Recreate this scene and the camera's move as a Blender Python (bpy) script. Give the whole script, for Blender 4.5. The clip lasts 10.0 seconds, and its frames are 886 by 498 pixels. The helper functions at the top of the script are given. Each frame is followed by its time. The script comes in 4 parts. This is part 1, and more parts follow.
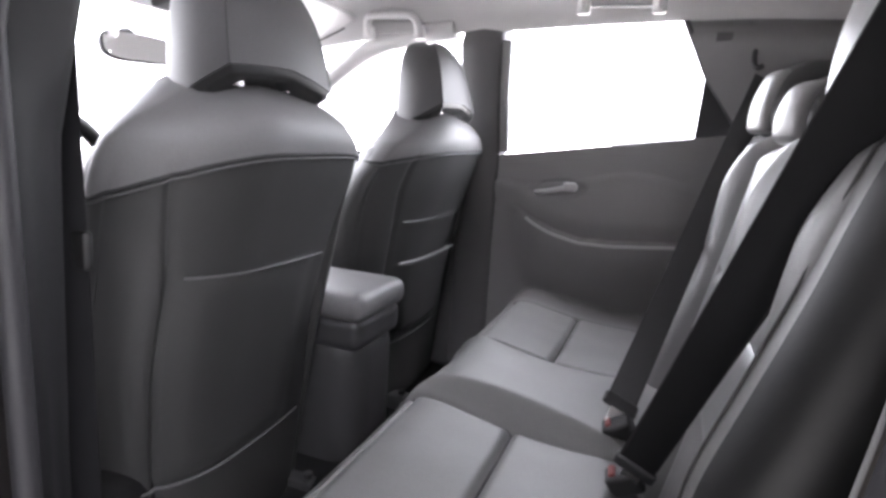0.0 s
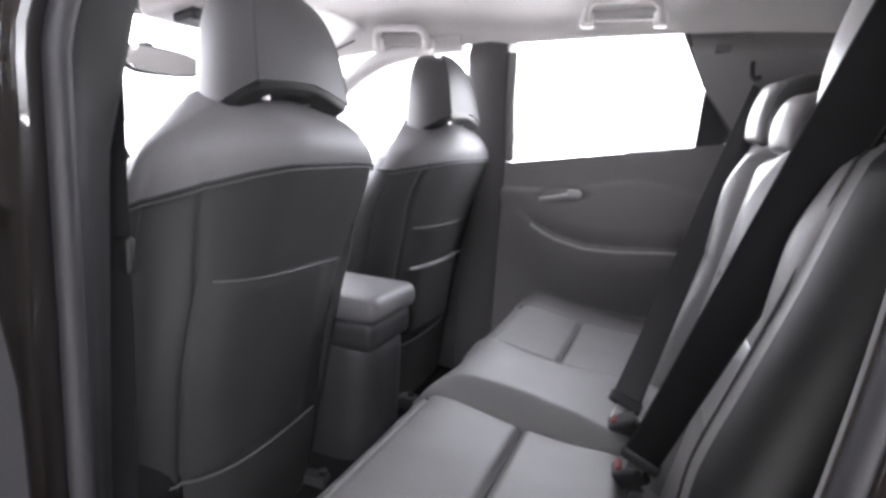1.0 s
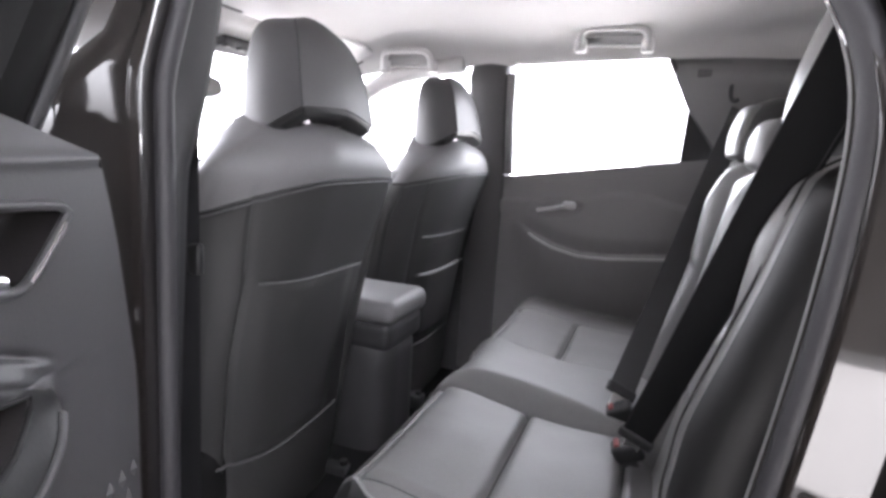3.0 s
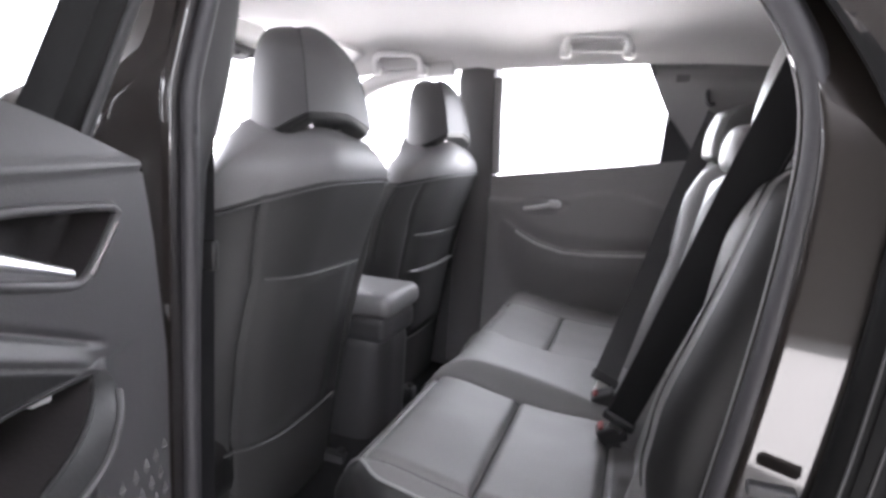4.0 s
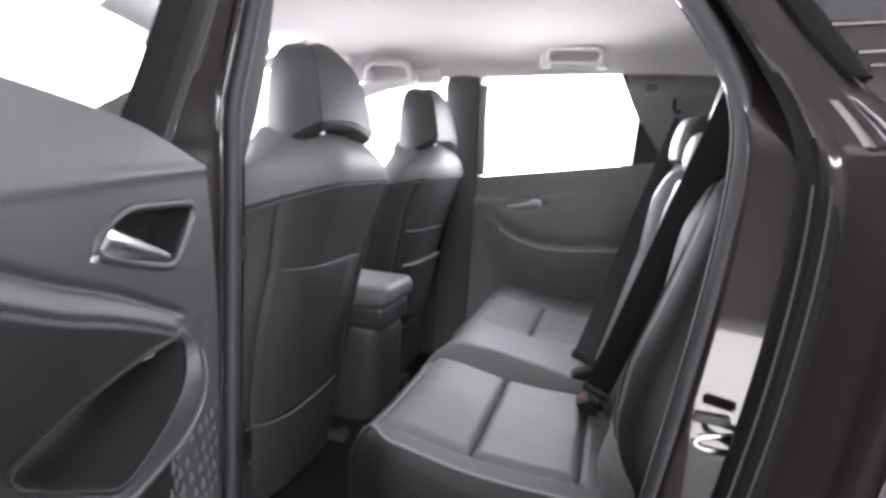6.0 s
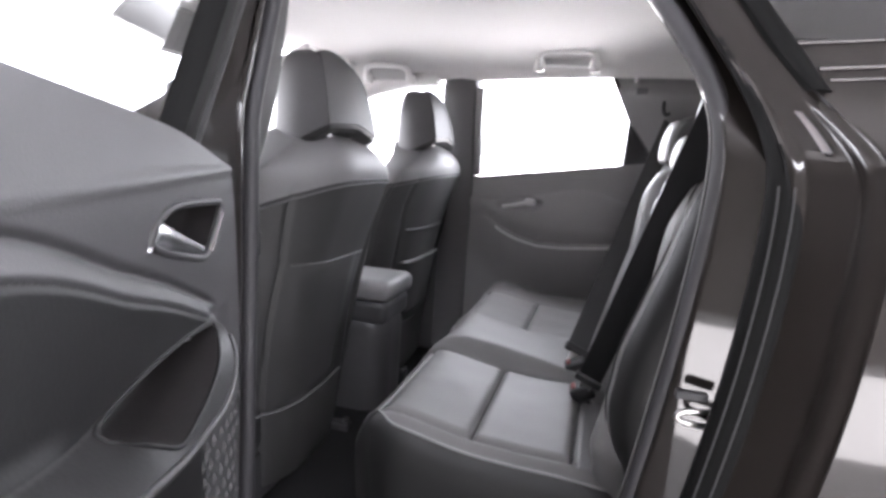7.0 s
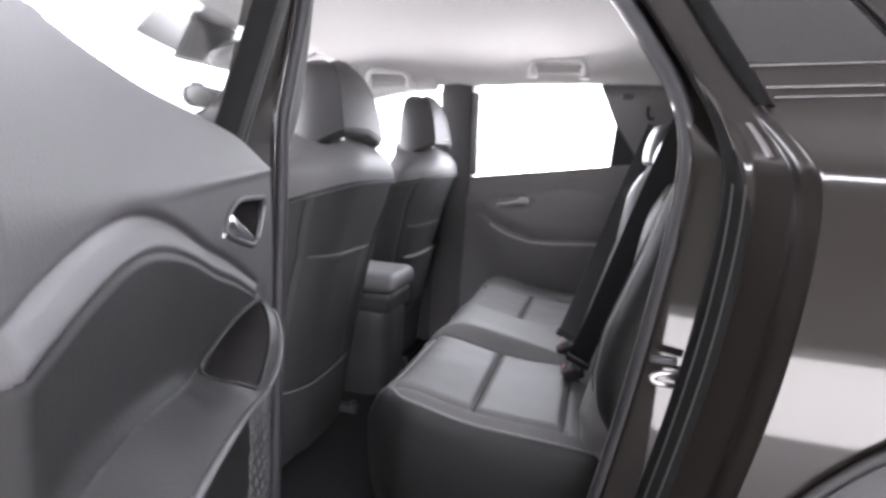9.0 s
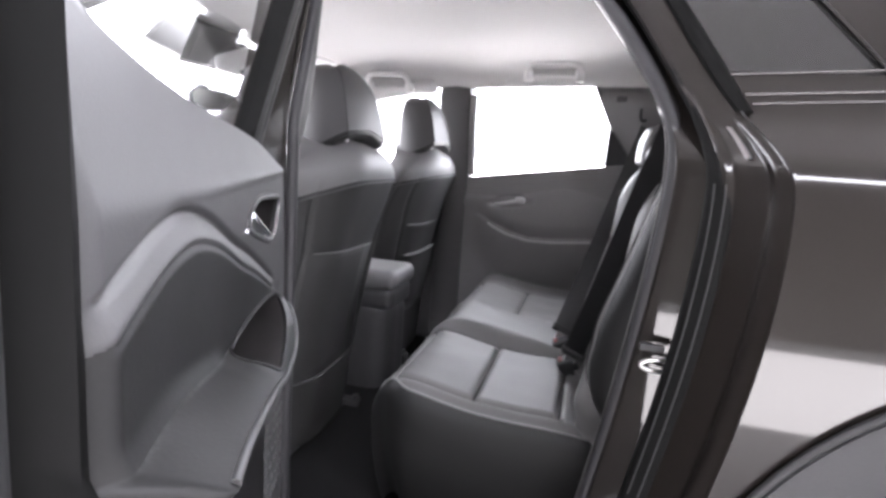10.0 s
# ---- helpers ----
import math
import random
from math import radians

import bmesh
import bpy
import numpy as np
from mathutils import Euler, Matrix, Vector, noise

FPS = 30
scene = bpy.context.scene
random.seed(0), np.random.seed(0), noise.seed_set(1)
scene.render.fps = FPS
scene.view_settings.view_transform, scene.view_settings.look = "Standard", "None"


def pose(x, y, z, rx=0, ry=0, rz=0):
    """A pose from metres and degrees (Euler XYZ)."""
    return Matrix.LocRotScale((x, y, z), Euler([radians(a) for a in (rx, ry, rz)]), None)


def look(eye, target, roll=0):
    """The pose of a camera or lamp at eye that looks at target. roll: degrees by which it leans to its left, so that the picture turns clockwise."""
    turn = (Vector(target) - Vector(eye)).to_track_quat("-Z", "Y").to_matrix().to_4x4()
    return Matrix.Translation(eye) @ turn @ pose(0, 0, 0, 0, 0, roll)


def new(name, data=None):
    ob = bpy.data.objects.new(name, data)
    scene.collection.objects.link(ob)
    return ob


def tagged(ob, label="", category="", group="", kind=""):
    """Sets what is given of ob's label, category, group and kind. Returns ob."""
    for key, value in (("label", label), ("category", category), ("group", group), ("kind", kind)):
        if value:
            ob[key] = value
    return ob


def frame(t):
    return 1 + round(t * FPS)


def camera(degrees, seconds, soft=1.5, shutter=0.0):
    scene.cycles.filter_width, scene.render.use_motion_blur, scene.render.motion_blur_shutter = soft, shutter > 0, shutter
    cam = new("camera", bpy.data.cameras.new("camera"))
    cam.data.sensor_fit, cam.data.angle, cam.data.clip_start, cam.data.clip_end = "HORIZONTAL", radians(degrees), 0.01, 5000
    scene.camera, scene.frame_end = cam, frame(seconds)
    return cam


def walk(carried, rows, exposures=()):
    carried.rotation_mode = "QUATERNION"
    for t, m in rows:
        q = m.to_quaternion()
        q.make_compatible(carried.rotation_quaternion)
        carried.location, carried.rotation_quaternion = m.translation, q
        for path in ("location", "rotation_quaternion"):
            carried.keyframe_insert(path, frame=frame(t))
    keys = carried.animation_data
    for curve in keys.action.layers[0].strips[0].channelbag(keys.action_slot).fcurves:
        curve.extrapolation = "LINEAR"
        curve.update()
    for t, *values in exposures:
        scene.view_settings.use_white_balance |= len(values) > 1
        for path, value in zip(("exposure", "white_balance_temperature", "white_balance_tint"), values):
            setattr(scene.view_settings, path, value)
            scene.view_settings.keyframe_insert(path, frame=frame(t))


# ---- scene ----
cam = camera(74.2, 10.0, soft=3.2)
PATH = [
    (0, (0.188, -1.023, 1.13), (-0.509, 0.811, 0.742), 3.6),
    (0.5, (0.187, -1.049, 1.132), (-0.513, 0.786, 0.755), 3.5),
    (1, (0.186, -1.074, 1.135), (-0.516, 0.762, 0.769), 3.5),
    (1.5, (0.183, -1.104, 1.138), (-0.518, 0.736, 0.786), 3.5),
    (2, (0.181, -1.137, 1.143), (-0.518, 0.706, 0.801), 3.5),
    (2.5, (0.18, -1.17, 1.144), (-0.508, 0.679, 0.812), 3.5),
    (4, (0.18, -1.27, 1.152), (-0.433, 0.605, 0.82), 3.7),
    (4.5, (0.179, -1.307, 1.157), (-0.408, 0.576, 0.824), 3.7),
    (5, (0.184, -1.341, 1.158), (-0.388, 0.547, 0.827), 3.7),
    (5.5, (0.183, -1.374, 1.156), (-0.372, 0.519, 0.829), 3.7),
    (7, (0.185, -1.473, 1.161), (-0.331, 0.431, 0.834), 3.9),
    (7.5, (0.187, -1.505, 1.161), (-0.321, 0.402, 0.835), 3.9),
    (8, (0.187, -1.537, 1.162), (-0.318, 0.371, 0.837), 3.9),
    (8.5, (0.19, -1.568, 1.162), (-0.307, 0.342, 0.839), 3.9),
    (9, (0.191, -1.598, 1.163), (-0.295, 0.315, 0.839), 4.0),
    (9.5, (0.193, -1.627, 1.163), (-0.285, 0.288, 0.84), 4.0),
    (10, (0.195, -1.655, 1.165), (-0.278, 0.262, 0.842), 4.0),
]
walk(cam, [(t, look(eye, target, roll)) for t, eye, target, roll in PATH], [(0.0, 5.34, 6200, 17), (7.5, 5.30, 6200, 17), (10.0, 5.25, 6200, 17)])


# ---- world and light ----
GROUND = 0.06
world = bpy.data.worlds.new("overcast_sky")
scene.world = world
world.use_nodes = True
wn = world.node_tree.nodes
sky = wn.new("ShaderNodeTexSky")
sky.sky_type, sky.sun_disc = "NISHITA", False
sky.sun_elevation, sky.sun_rotation = radians(80), radians(130)
sky.air_density, sky.dust_density, sky.ozone_density = 1.0, 4.0, 1.0
pale = wn.new("ShaderNodeHueSaturation")
pale.inputs["Saturation"].default_value = 0.05
world.node_tree.links.new(sky.outputs[0], pale.inputs["Color"])
world.node_tree.links.new(pale.outputs[0], wn["Background"].inputs["Color"])
wn["Background"].inputs["Strength"].default_value = 0.15

sun_data = bpy.data.lights.new("sun", "SUN")
sun_data.energy, sun_data.angle, sun_data.color = 5.0, radians(0.6), (1.0, 0.97, 0.94)
sun = new("sun", sun_data)
sun.matrix_world = look((1.0, -0.8, 8), (0, 0, 0))


# ---- materials ----
def material(name, color, rough=0.5, metal=0.0, vary=0.12, grain=80.0, bump=0.15, coat=0.0, big=3.0, spec=0.5, bump_d=0.002):
    m = bpy.data.materials.new(name)
    m.use_nodes = True
    nt = m.node_tree
    b = nt.nodes["Principled BSDF"]
    b.inputs["Roughness"].default_value = rough
    b.inputs["Metallic"].default_value = metal
    b.inputs["Coat Weight"].default_value = coat
    b.inputs["Coat Roughness"].default_value = 0.04
    b.inputs["Specular IOR Level"].default_value = spec
    co = nt.nodes.new("ShaderNodeTexCoord")
    n1 = nt.nodes.new("ShaderNodeTexNoise")
    n1.inputs["Scale"].default_value, n1.inputs["Detail"].default_value = big, 5.0
    n2 = nt.nodes.new("ShaderNodeTexNoise")
    n2.inputs["Scale"].default_value, n2.inputs["Detail"].default_value = grain, 4.0
    for n in (n1, n2):
        nt.links.new(co.outputs["Object"], n.inputs["Vector"])
    add = nt.nodes.new("ShaderNodeMath")
    add.operation = "ADD"
    nt.links.new(n1.outputs["Fac"], add.inputs[0])
    nt.links.new(n2.outputs["Fac"], add.inputs[1])
    ramp = nt.nodes.new("ShaderNodeMapRange")
    ramp.inputs["From Min"].default_value, ramp.inputs["From Max"].default_value = 0.6, 1.4
    ramp.inputs["To Min"].default_value, ramp.inputs["To Max"].default_value = 1 - vary, 1 + vary
    nt.links.new(add.outputs[0], ramp.inputs["Value"])
    mul = nt.nodes.new("ShaderNodeVectorMath")
    mul.operation = "SCALE"
    mul.inputs[0].default_value = color
    nt.links.new(ramp.outputs[0], mul.inputs["Scale"])
    nt.links.new(mul.outputs[0], b.inputs["Base Color"])
    rr = nt.nodes.new("ShaderNodeMapRange")
    rr.inputs["From Min"].default_value, rr.inputs["From Max"].default_value = 0.3, 0.7
    rr.inputs["To Min"].default_value, rr.inputs["To Max"].default_value = max(0, rough * 0.88), min(1, rough * 1.12)
    nt.links.new(n1.outputs["Fac"], rr.inputs["Value"])
    nt.links.new(rr.outputs[0], b.inputs["Roughness"])
    if bump:
        bp = nt.nodes.new("ShaderNodeBump")
        bp.inputs["Strength"].default_value, bp.inputs["Distance"].default_value = bump, bump_d
        nt.links.new(n2.outputs["Fac"], bp.inputs["Height"])
        nt.links.new(bp.outputs[0], b.inputs["Normal"])
    return m


def glass_material(name, tint, gloss=0.08):
    m = bpy.data.materials.new(name)
    m.use_nodes = True
    nt = m.node_tree
    nt.nodes.remove(nt.nodes["Principled BSDF"])
    tr = nt.nodes.new("ShaderNodeBsdfTransparent")
    tr.inputs["Color"].default_value = (*tint, 1)
    gl = nt.nodes.new("ShaderNodeBsdfGlossy")
    gl.inputs["Roughness"].default_value = 0.02
    fr = nt.nodes.new("ShaderNodeLayerWeight")
    fr.inputs["Blend"].default_value = 0.5
    power = nt.nodes.new("ShaderNodeMath")
    power.operation = "POWER"
    power.inputs[1].default_value = 5.0
    nt.links.new(fr.outputs["Facing"], power.inputs[0])
    gain = nt.nodes.new("ShaderNodeMath")
    gain.operation = "MULTIPLY_ADD"
    gain.inputs[1].default_value, gain.inputs[2].default_value = 0.9, 0.04
    nt.links.new(power.outputs[0], gain.inputs[0])
    mx = nt.nodes.new("ShaderNodeMixShader")
    nt.links.new(gain.outputs[0], mx.inputs[0])
    nt.links.new(tr.outputs[0], mx.inputs[1])
    nt.links.new(gl.outputs[0], mx.inputs[2])
    nt.links.new(mx.outputs[0], nt.nodes["Material Output"].inputs["Surface"])
    return m


# Lit copy of the seat leather: window light put into its tone and gloss.
LEATHER_LIT = material("lit_grey_leather", (0.125, 0.123, 0.122), 0.40, grain=260, bump=0.18, bump_d=0.0012, vary=0.1, spec=0.85)
CUSHION = material("cushion_leather", (0.098, 0.0965, 0.0955), 0.52, grain=260, bump=0.18, bump_d=0.0012, vary=0.1, spec=0.4)
LEATHER_FRONT = material("front_seat_leather", (0.104, 0.102, 0.103), 0.52, grain=260, bump=0.18, bump_d=0.0012, vary=0.08, spec=0.4)
HEADREST = material("headrest_leather", (0.050, 0.049, 0.050), 0.52, grain=260, bump=0.18, bump_d=0.0012, vary=0.1, spec=0.35)
# Dark leather; on the bench it is the shaded copy of the cushion leather.
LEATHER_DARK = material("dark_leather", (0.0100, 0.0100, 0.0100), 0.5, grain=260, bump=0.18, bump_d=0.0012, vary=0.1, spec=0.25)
# Near-black for leather that lies in shade, and for the black belt tongue.
SHADE_BLACK = material("shade_black", (0.012, 0.012, 0.012), 0.42, grain=260, bump=0.15, bump_d=0.001, vary=0.1, spec=0.45)
VINYL = material("seat_back_vinyl", (0.029, 0.029, 0.0285), 0.48, grain=300, bump=0.15, bump_d=0.001, vary=0.1, spec=0.38)
PIPING = material("seat_piping", (0.16, 0.16, 0.16), 0.5, bump=0.0)
PIPING_SOFT = material("seat_back_piping", (0.07, 0.07, 0.07), 0.6, bump=0.0)
PIPING_DARK = material("bolster_stitching", (0.03, 0.03, 0.03), 0.6, bump=0.0)
SEAM = material("seam_thread", (0.015, 0.015, 0.015), 0.7, bump=0.0)
# Trim plastic in two copies: light put into this one, shade into the next.
PLASTIC_LIT = material("lit_trim_plastic", (0.20, 0.196, 0.198), 0.5, grain=420, bump=0.25, bump_d=0.0008, vary=0.08)
PLASTIC_SHADED = material("shaded_trim_plastic", (0.054, 0.053, 0.055), 0.5, grain=420, bump=0.25, bump_d=0.0008, vary=0.06)
# Near copy of the pillar trim, with shade put into its colour.
TRIM_SHADED = material("shaded_pillar_trim", (0.014, 0.0138, 0.0146), 0.55, grain=420, bump=0.2, bump_d=0.0008, vary=0.06, spec=0.25)
HEADLINER = material("woven_headliner", (0.56, 0.55, 0.545), 0.9, grain=500, bump=0.25, bump_d=0.001, vary=0.05, spec=0.2)
IVORY = material("ivory_plastic", (0.62, 0.61, 0.605), 0.5, grain=300, bump=0.1, vary=0.04)
IVORY_SHADE = material("ivory_shaded", (0.38, 0.374, 0.37), 0.6, grain=300, bump=0.1, vary=0.04)
RUBBER = material("black_rubber", (0.02, 0.02, 0.021), 0.55, grain=150, bump=0.1, vary=0.15)
RUBBER_GREY = material("seal_flock", (0.022, 0.0212, 0.0235), 0.55, grain=150, bump=0.1, vary=0.1)
PAINT = material("brown_metallic_paint", (0.0125, 0.0102, 0.0090), 0.4, 0.2, grain=900, bump=0.0, coat=1.0, vary=0.05, spec=0.15)
CHROME = material("chrome", (0.85, 0.85, 0.87), 0.24, 1.0, vary=0.03, bump=0.0)
SILVER = material("silver_plastic", (0.46, 0.455, 0.46), 0.35, bump=0.0, vary=0.04)
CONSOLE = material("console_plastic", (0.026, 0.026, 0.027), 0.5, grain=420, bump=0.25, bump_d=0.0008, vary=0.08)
# Far copies of the pillar trim, lifted in tone for the light there.
TRIM_LIT = material("lit_side_trim", (0.20, 0.196, 0.198), 0.6, grain=420, bump=0.2, bump_d=0.0008, vary=0.06)
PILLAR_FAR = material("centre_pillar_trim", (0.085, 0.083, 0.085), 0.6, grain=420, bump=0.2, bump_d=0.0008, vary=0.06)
STEEL = material("zinc_steel", (0.55, 0.54, 0.53), 0.28, 1.0, vary=0.08, bump=0.05)
WEBBING = material("belt_webbing", (0.011, 0.011, 0.0118), 0.8, spec=0.15, grain=700, bump=0.4, bump_d=0.0008, vary=0.1)
WEBBING_GREY = material("belt_webbing_grey", (0.045, 0.045, 0.047), 0.75, grain=700, bump=0.4, bump_d=0.0008, vary=0.1)
INSERT = material("insert_leather", (0.0165, 0.0165, 0.0168), 0.5, grain=260, bump=0.15, bump_d=0.001, vary=0.1, spec=0.2)
POCKET = material("pocket_plastic", (0.017, 0.0155, 0.0155), 0.5, vary=0.1, grain=300, bump=0.1, spec=0.3)
RED = material("red_button", (0.16, 0.03, 0.028), 0.5, bump=0.0)
CARPET = material("floor_carpet", (0.011, 0.011, 0.011), 0.95, grain=350, bump=0.6, bump_d=0.004, vary=0.25, spec=0.1)
GLASS = glass_material("window_glass", (0.93, 0.94, 0.94))
MIRROR = material("mirror_glass", (0.6, 0.6, 0.6), 0.05, 1.0, vary=0.0, bump=0.0)
CONCRETE = material("pale_concrete", (0.195, 0.192, 0.187), 0.85, grain=40, bump=0.2, vary=0.1, big=0.6)
EDGE_BLACK = material("satin_black", (0.0048, 0.0048, 0.0048), 0.6, spec=0.09, vary=0.1, bump=0.05)
CLADDING = material("arch_cladding", (0.030, 0.030, 0.0315), 0.6, grain=300, bump=0.25, bump_d=0.001, vary=0.08)
# surfaces of the unseen light blockers
BLOCKER_BROWN = material("blocker_brown", (0.035, 0.032, 0.029), 0.9, grain=12, bump=0.2, vary=0.12, big=0.5)
BLOCKER_GREY = material("blocker_grey", (0.10, 0.098, 0.098), 0.7, vary=0.1, grain=30, bump=0.1)


# ---- builders ----
def thing(name, label, category, place=(0, 0, 0), group="", kind=""):
    ob = new(name)
    ob.empty_display_size = 0.1
    ob.location = place
    return tagged(ob, label, category, group, kind)


def part(name, bm, mat, parent=None, label="", smooth=True):
    bmesh.ops.recalc_face_normals(bm, faces=bm.faces)
    me = bpy.data.meshes.new(name)
    bm.to_mesh(me)
    bm.free()
    me.materials.append(mat)
    if smooth:
        me.shade_smooth()
        me.set_sharp_from_angle(angle=radians(50))
    ob = new(name, me)
    if parent is not None:
        ob.parent = parent
        ob.location = -parent.location if parent.parent is None else -(parent.location + parent.parent.location)
        if parent.type == "MESH":
            ob.location = (0, 0, 0)
    if label:
        ob["label"] = label
    return ob


def sheet(rows, close_u=False, close_v=False, cap=False):
    """A surface through a grid of points."""
    bm = bmesh.new()
    vs = [[bm.verts.new(p) for p in row] for row in rows]
    nu, nv = len(vs), len(vs[0])
    for i in range(nu if close_u else nu - 1):
        for j in range(nv if close_v else nv - 1):
            a, b, c, d = vs[i][j], vs[(i + 1) % nu][j], vs[(i + 1) % nu][(j + 1) % nv], vs[i][(j + 1) % nv]
            try:
                bm.faces.new((a, b, c, d))
            except ValueError:
                pass
    if cap:
        bm.faces.new(vs[0])
        bm.faces.new(vs[-1])
    return bm


def thick(bm, amount):
    """Give a sheet a thickness, along its normals."""
    bmesh.ops.recalc_face_normals(bm, faces=bm.faces)
    bmesh.ops.solidify(bm, geom=list(bm.faces), thickness=amount)
    return bm


def soft(center, half, r, f=None, m=8, e=4, turn=None):
    """A block with rounded edges, fine enough to be bent by f(point)."""
    bm = bmesh.new()
    axes = []
    for h in half:
        rr = min(r, h * 0.999)
        inner = [-(h - rr) + 2 * (h - rr) * k / m for k in range(m + 1)]
        outer = [(h - rr) + rr * math.sin(math.pi / 2 * k / e) for k in range(1, e + 1)]
        axes.append([-v for v in reversed(outer)] + inner + outer)
    n = [len(a) - 1 for a in axes]
    cache = {}

    def vert(i, j, k):
        key = (i, j, k)
        if key not in cache:
            p = Vector((axes[0][i], axes[1][j], axes[2][k]))
            core = Vector([max(-(h - min(r, h * 0.999)), min(h - min(r, h * 0.999), c)) for c, h in zip(p, half)])
            d = p - core
            if d.length > 1e-9:
                big = max(abs(c) for c in d)
                d = d.normalized() * min(r, max(big, 0)) if big > 0 else d
            q = core + d
            if turn is not None:
                q = turn @ q
            q = q + Vector(center)
            cache[key] = bm.verts.new(f(q) if f else q)
        return cache[key]

    for ax in range(3):
        b, c = (ax + 1) % 3, (ax + 2) % 3
        for side in (0, n[ax]):
            for u in range(n[b]):
                for v in range(n[c]):
                    quad = []
                    for du, dv in ((0, 0), (1, 0), (1, 1), (0, 1)):
                        idx = [0, 0, 0]
                        idx[ax], idx[b], idx[c] = side, u + du, v + dv
                        quad.append(vert(*idx))
                    bm.faces.new(quad)
    return bm


def box(center, half, bevel=0.003, turn=None, seg=2):
    bm = bmesh.new()
    bmesh.ops.create_cube(bm, size=2)
    for v in bm.verts:
        v.co = Vector((v.co.x * half[0], v.co.y * half[1], v.co.z * half[2]))
    if bevel:
        bmesh.ops.bevel(bm, geom=list(bm.edges), offset=min(bevel, 0.49 * min(half) * 2), segments=seg, affect="EDGES", profile=0.5)
    for v in bm.verts:
        v.co = (turn @ v.co if turn is not None else v.co) + Vector(center)
    return bm


def smooth_path(points, n=8, closed=False):
    """A Catmull-Rom line through points."""
    pts = [Vector(p) for p in points]
    out = []
    count = len(pts)
    for i in range(count if closed else count - 1):
        if closed:
            p0, p1, p2, p3 = pts[i - 1], pts[i], pts[(i + 1) % count], pts[(i + 2) % count]
        else:
            p0, p1, p2, p3 = pts[max(i - 1, 0)], pts[i], pts[i + 1], pts[min(i + 2, count - 1)]
        for k in range(n):
            t = k / n
            out.append(0.5 * ((2 * p1) + (p2 - p0) * t + (2 * p0 - 5 * p1 + 4 * p2 - p3) * t * t + (3 * p1 - p0 - 3 * p2 + p3) * t ** 3))
    if not closed:
        out.append(pts[-1])
    return out


def tube(points, r, sides=10, closed=False, squash=None):
    """A round bar along a line; squash=(a, b) makes its section an ellipse."""
    pts = [Vector(p) for p in points]
    n = len(pts)
    rows = []
    up = Vector((0, 0, 1))
    prev = None
    for i, p in enumerate(pts):
        d = (pts[(i + 1) % n] - pts[i - 1]) if closed else (pts[min(i + 1, n - 1)] - pts[max(i - 1, 0)])
        d.normalize()
        side = prev if prev is not None else (d.cross(up) if abs(d.z) < 0.9 else d.cross(Vector((0, 1, 0))))
        side = (side - d * side.dot(d)).normalized()
        prev = side
        other = d.cross(side)
        a, b = squash or (r, r)
        rows.append([p + side * (a * math.cos(2 * math.pi * k / sides)) + other * (b * math.sin(2 * math.pi * k / sides)) for k in range(sides)])
    return sheet(rows, close_u=closed, close_v=True, cap=not closed)


def lerp(table, x):
    """A value from a table of (x, value), eased between the entries."""
    if x <= table[0][0]:
        return table[0][1]
    for (a, va), (b, vb) in zip(table, table[1:]):
        if x <= b:
            return va + (vb - va) * (x - a) / (b - a)
    return table[-1][1]


def curve(table, x):
    """A smooth line through a table of (x, value)."""
    n = len(table)
    if x <= table[0][0]:
        return table[0][1]
    if x >= table[-1][0]:
        return table[-1][1]
    i = next(k for k in range(n - 1) if x <= table[k + 1][0])
    (x1, v1), (x2, v2) = table[i], table[i + 1]
    x0, v0 = table[max(i - 1, 0)]
    x3, v3 = table[min(i + 2, n - 1)]
    m1, m2 = (v2 - v0) / max(x2 - x0, 1e-6), (v3 - v1) / max(x3 - x1, 1e-6)
    h, t = x2 - x1, (x - x1) / (x2 - x1)
    return (2 * t ** 3 - 3 * t * t + 1) * v1 + (t ** 3 - 2 * t * t + t) * h * m1 + (3 * t * t - 2 * t ** 3) * v2 + (t ** 3 - t * t) * h * m2


def ease(a, b, x):
    t = max(0.0, min(1.0, (x - a) / (b - a)))
    return t * t * (3 - 2 * t)


def span(a, b, n):
    return [a + (b - a) * i / (n - 1) for i in range(n)]


# ---- surroundings ----
bm = bmesh.new()
bmesh.ops.create_grid(bm, x_segments=40, y_segments=40, size=400)
for v in bm.verts:
    v.co.z = GROUND
tagged(part("ground", bm, CONCRETE), "pale concrete forecourt", "ground", kind="structure")


def build_light_blockers():
    """Unseen light blockers: a wall behind the camera, a roof over the car, an open strip between them."""
    tagged(part("shade_wall_south", box((6.4, -4.60, 1.65), (6.0, 0.15, 1.65), 0.01), BLOCKER_BROWN), "unseen brown wall added to darken the body's reflections", "wall", kind="structure")
    tagged(part("canopy", box((3.0, -1.02, 3.5), (5.4, 2.18, 0.08), 0.01), BLOCKER_GREY), "unseen grey roof added to shade the car", "canopy", kind="structure")


build_light_blockers()
# more unseen blockers, added to keep sky and light off the near side
tagged(part("shade_roof_yard", box((-5.0, -4.7, 3.72), (3.0, 1.64, 0.08), 0.01), BLOCKER_GREY), "unseen grey roof added to keep sky out of the jamb", "canopy", kind="structure")
tagged(part("shade_wall_far", box((-4.0, -6.3, 3.3), (4.4, 0.15, 3.3), 0.01), BLOCKER_BROWN), "unseen brown wall added to block the low sky", "wall", kind="structure")
tagged(part("shade_wall_west", box((-5.8, -3.95, 3.7), (0.15, 2.35, 3.7), 0.01), BLOCKER_BROWN), "unseen brown wall added to darken the jamb's reflections", "wall", kind="structure")
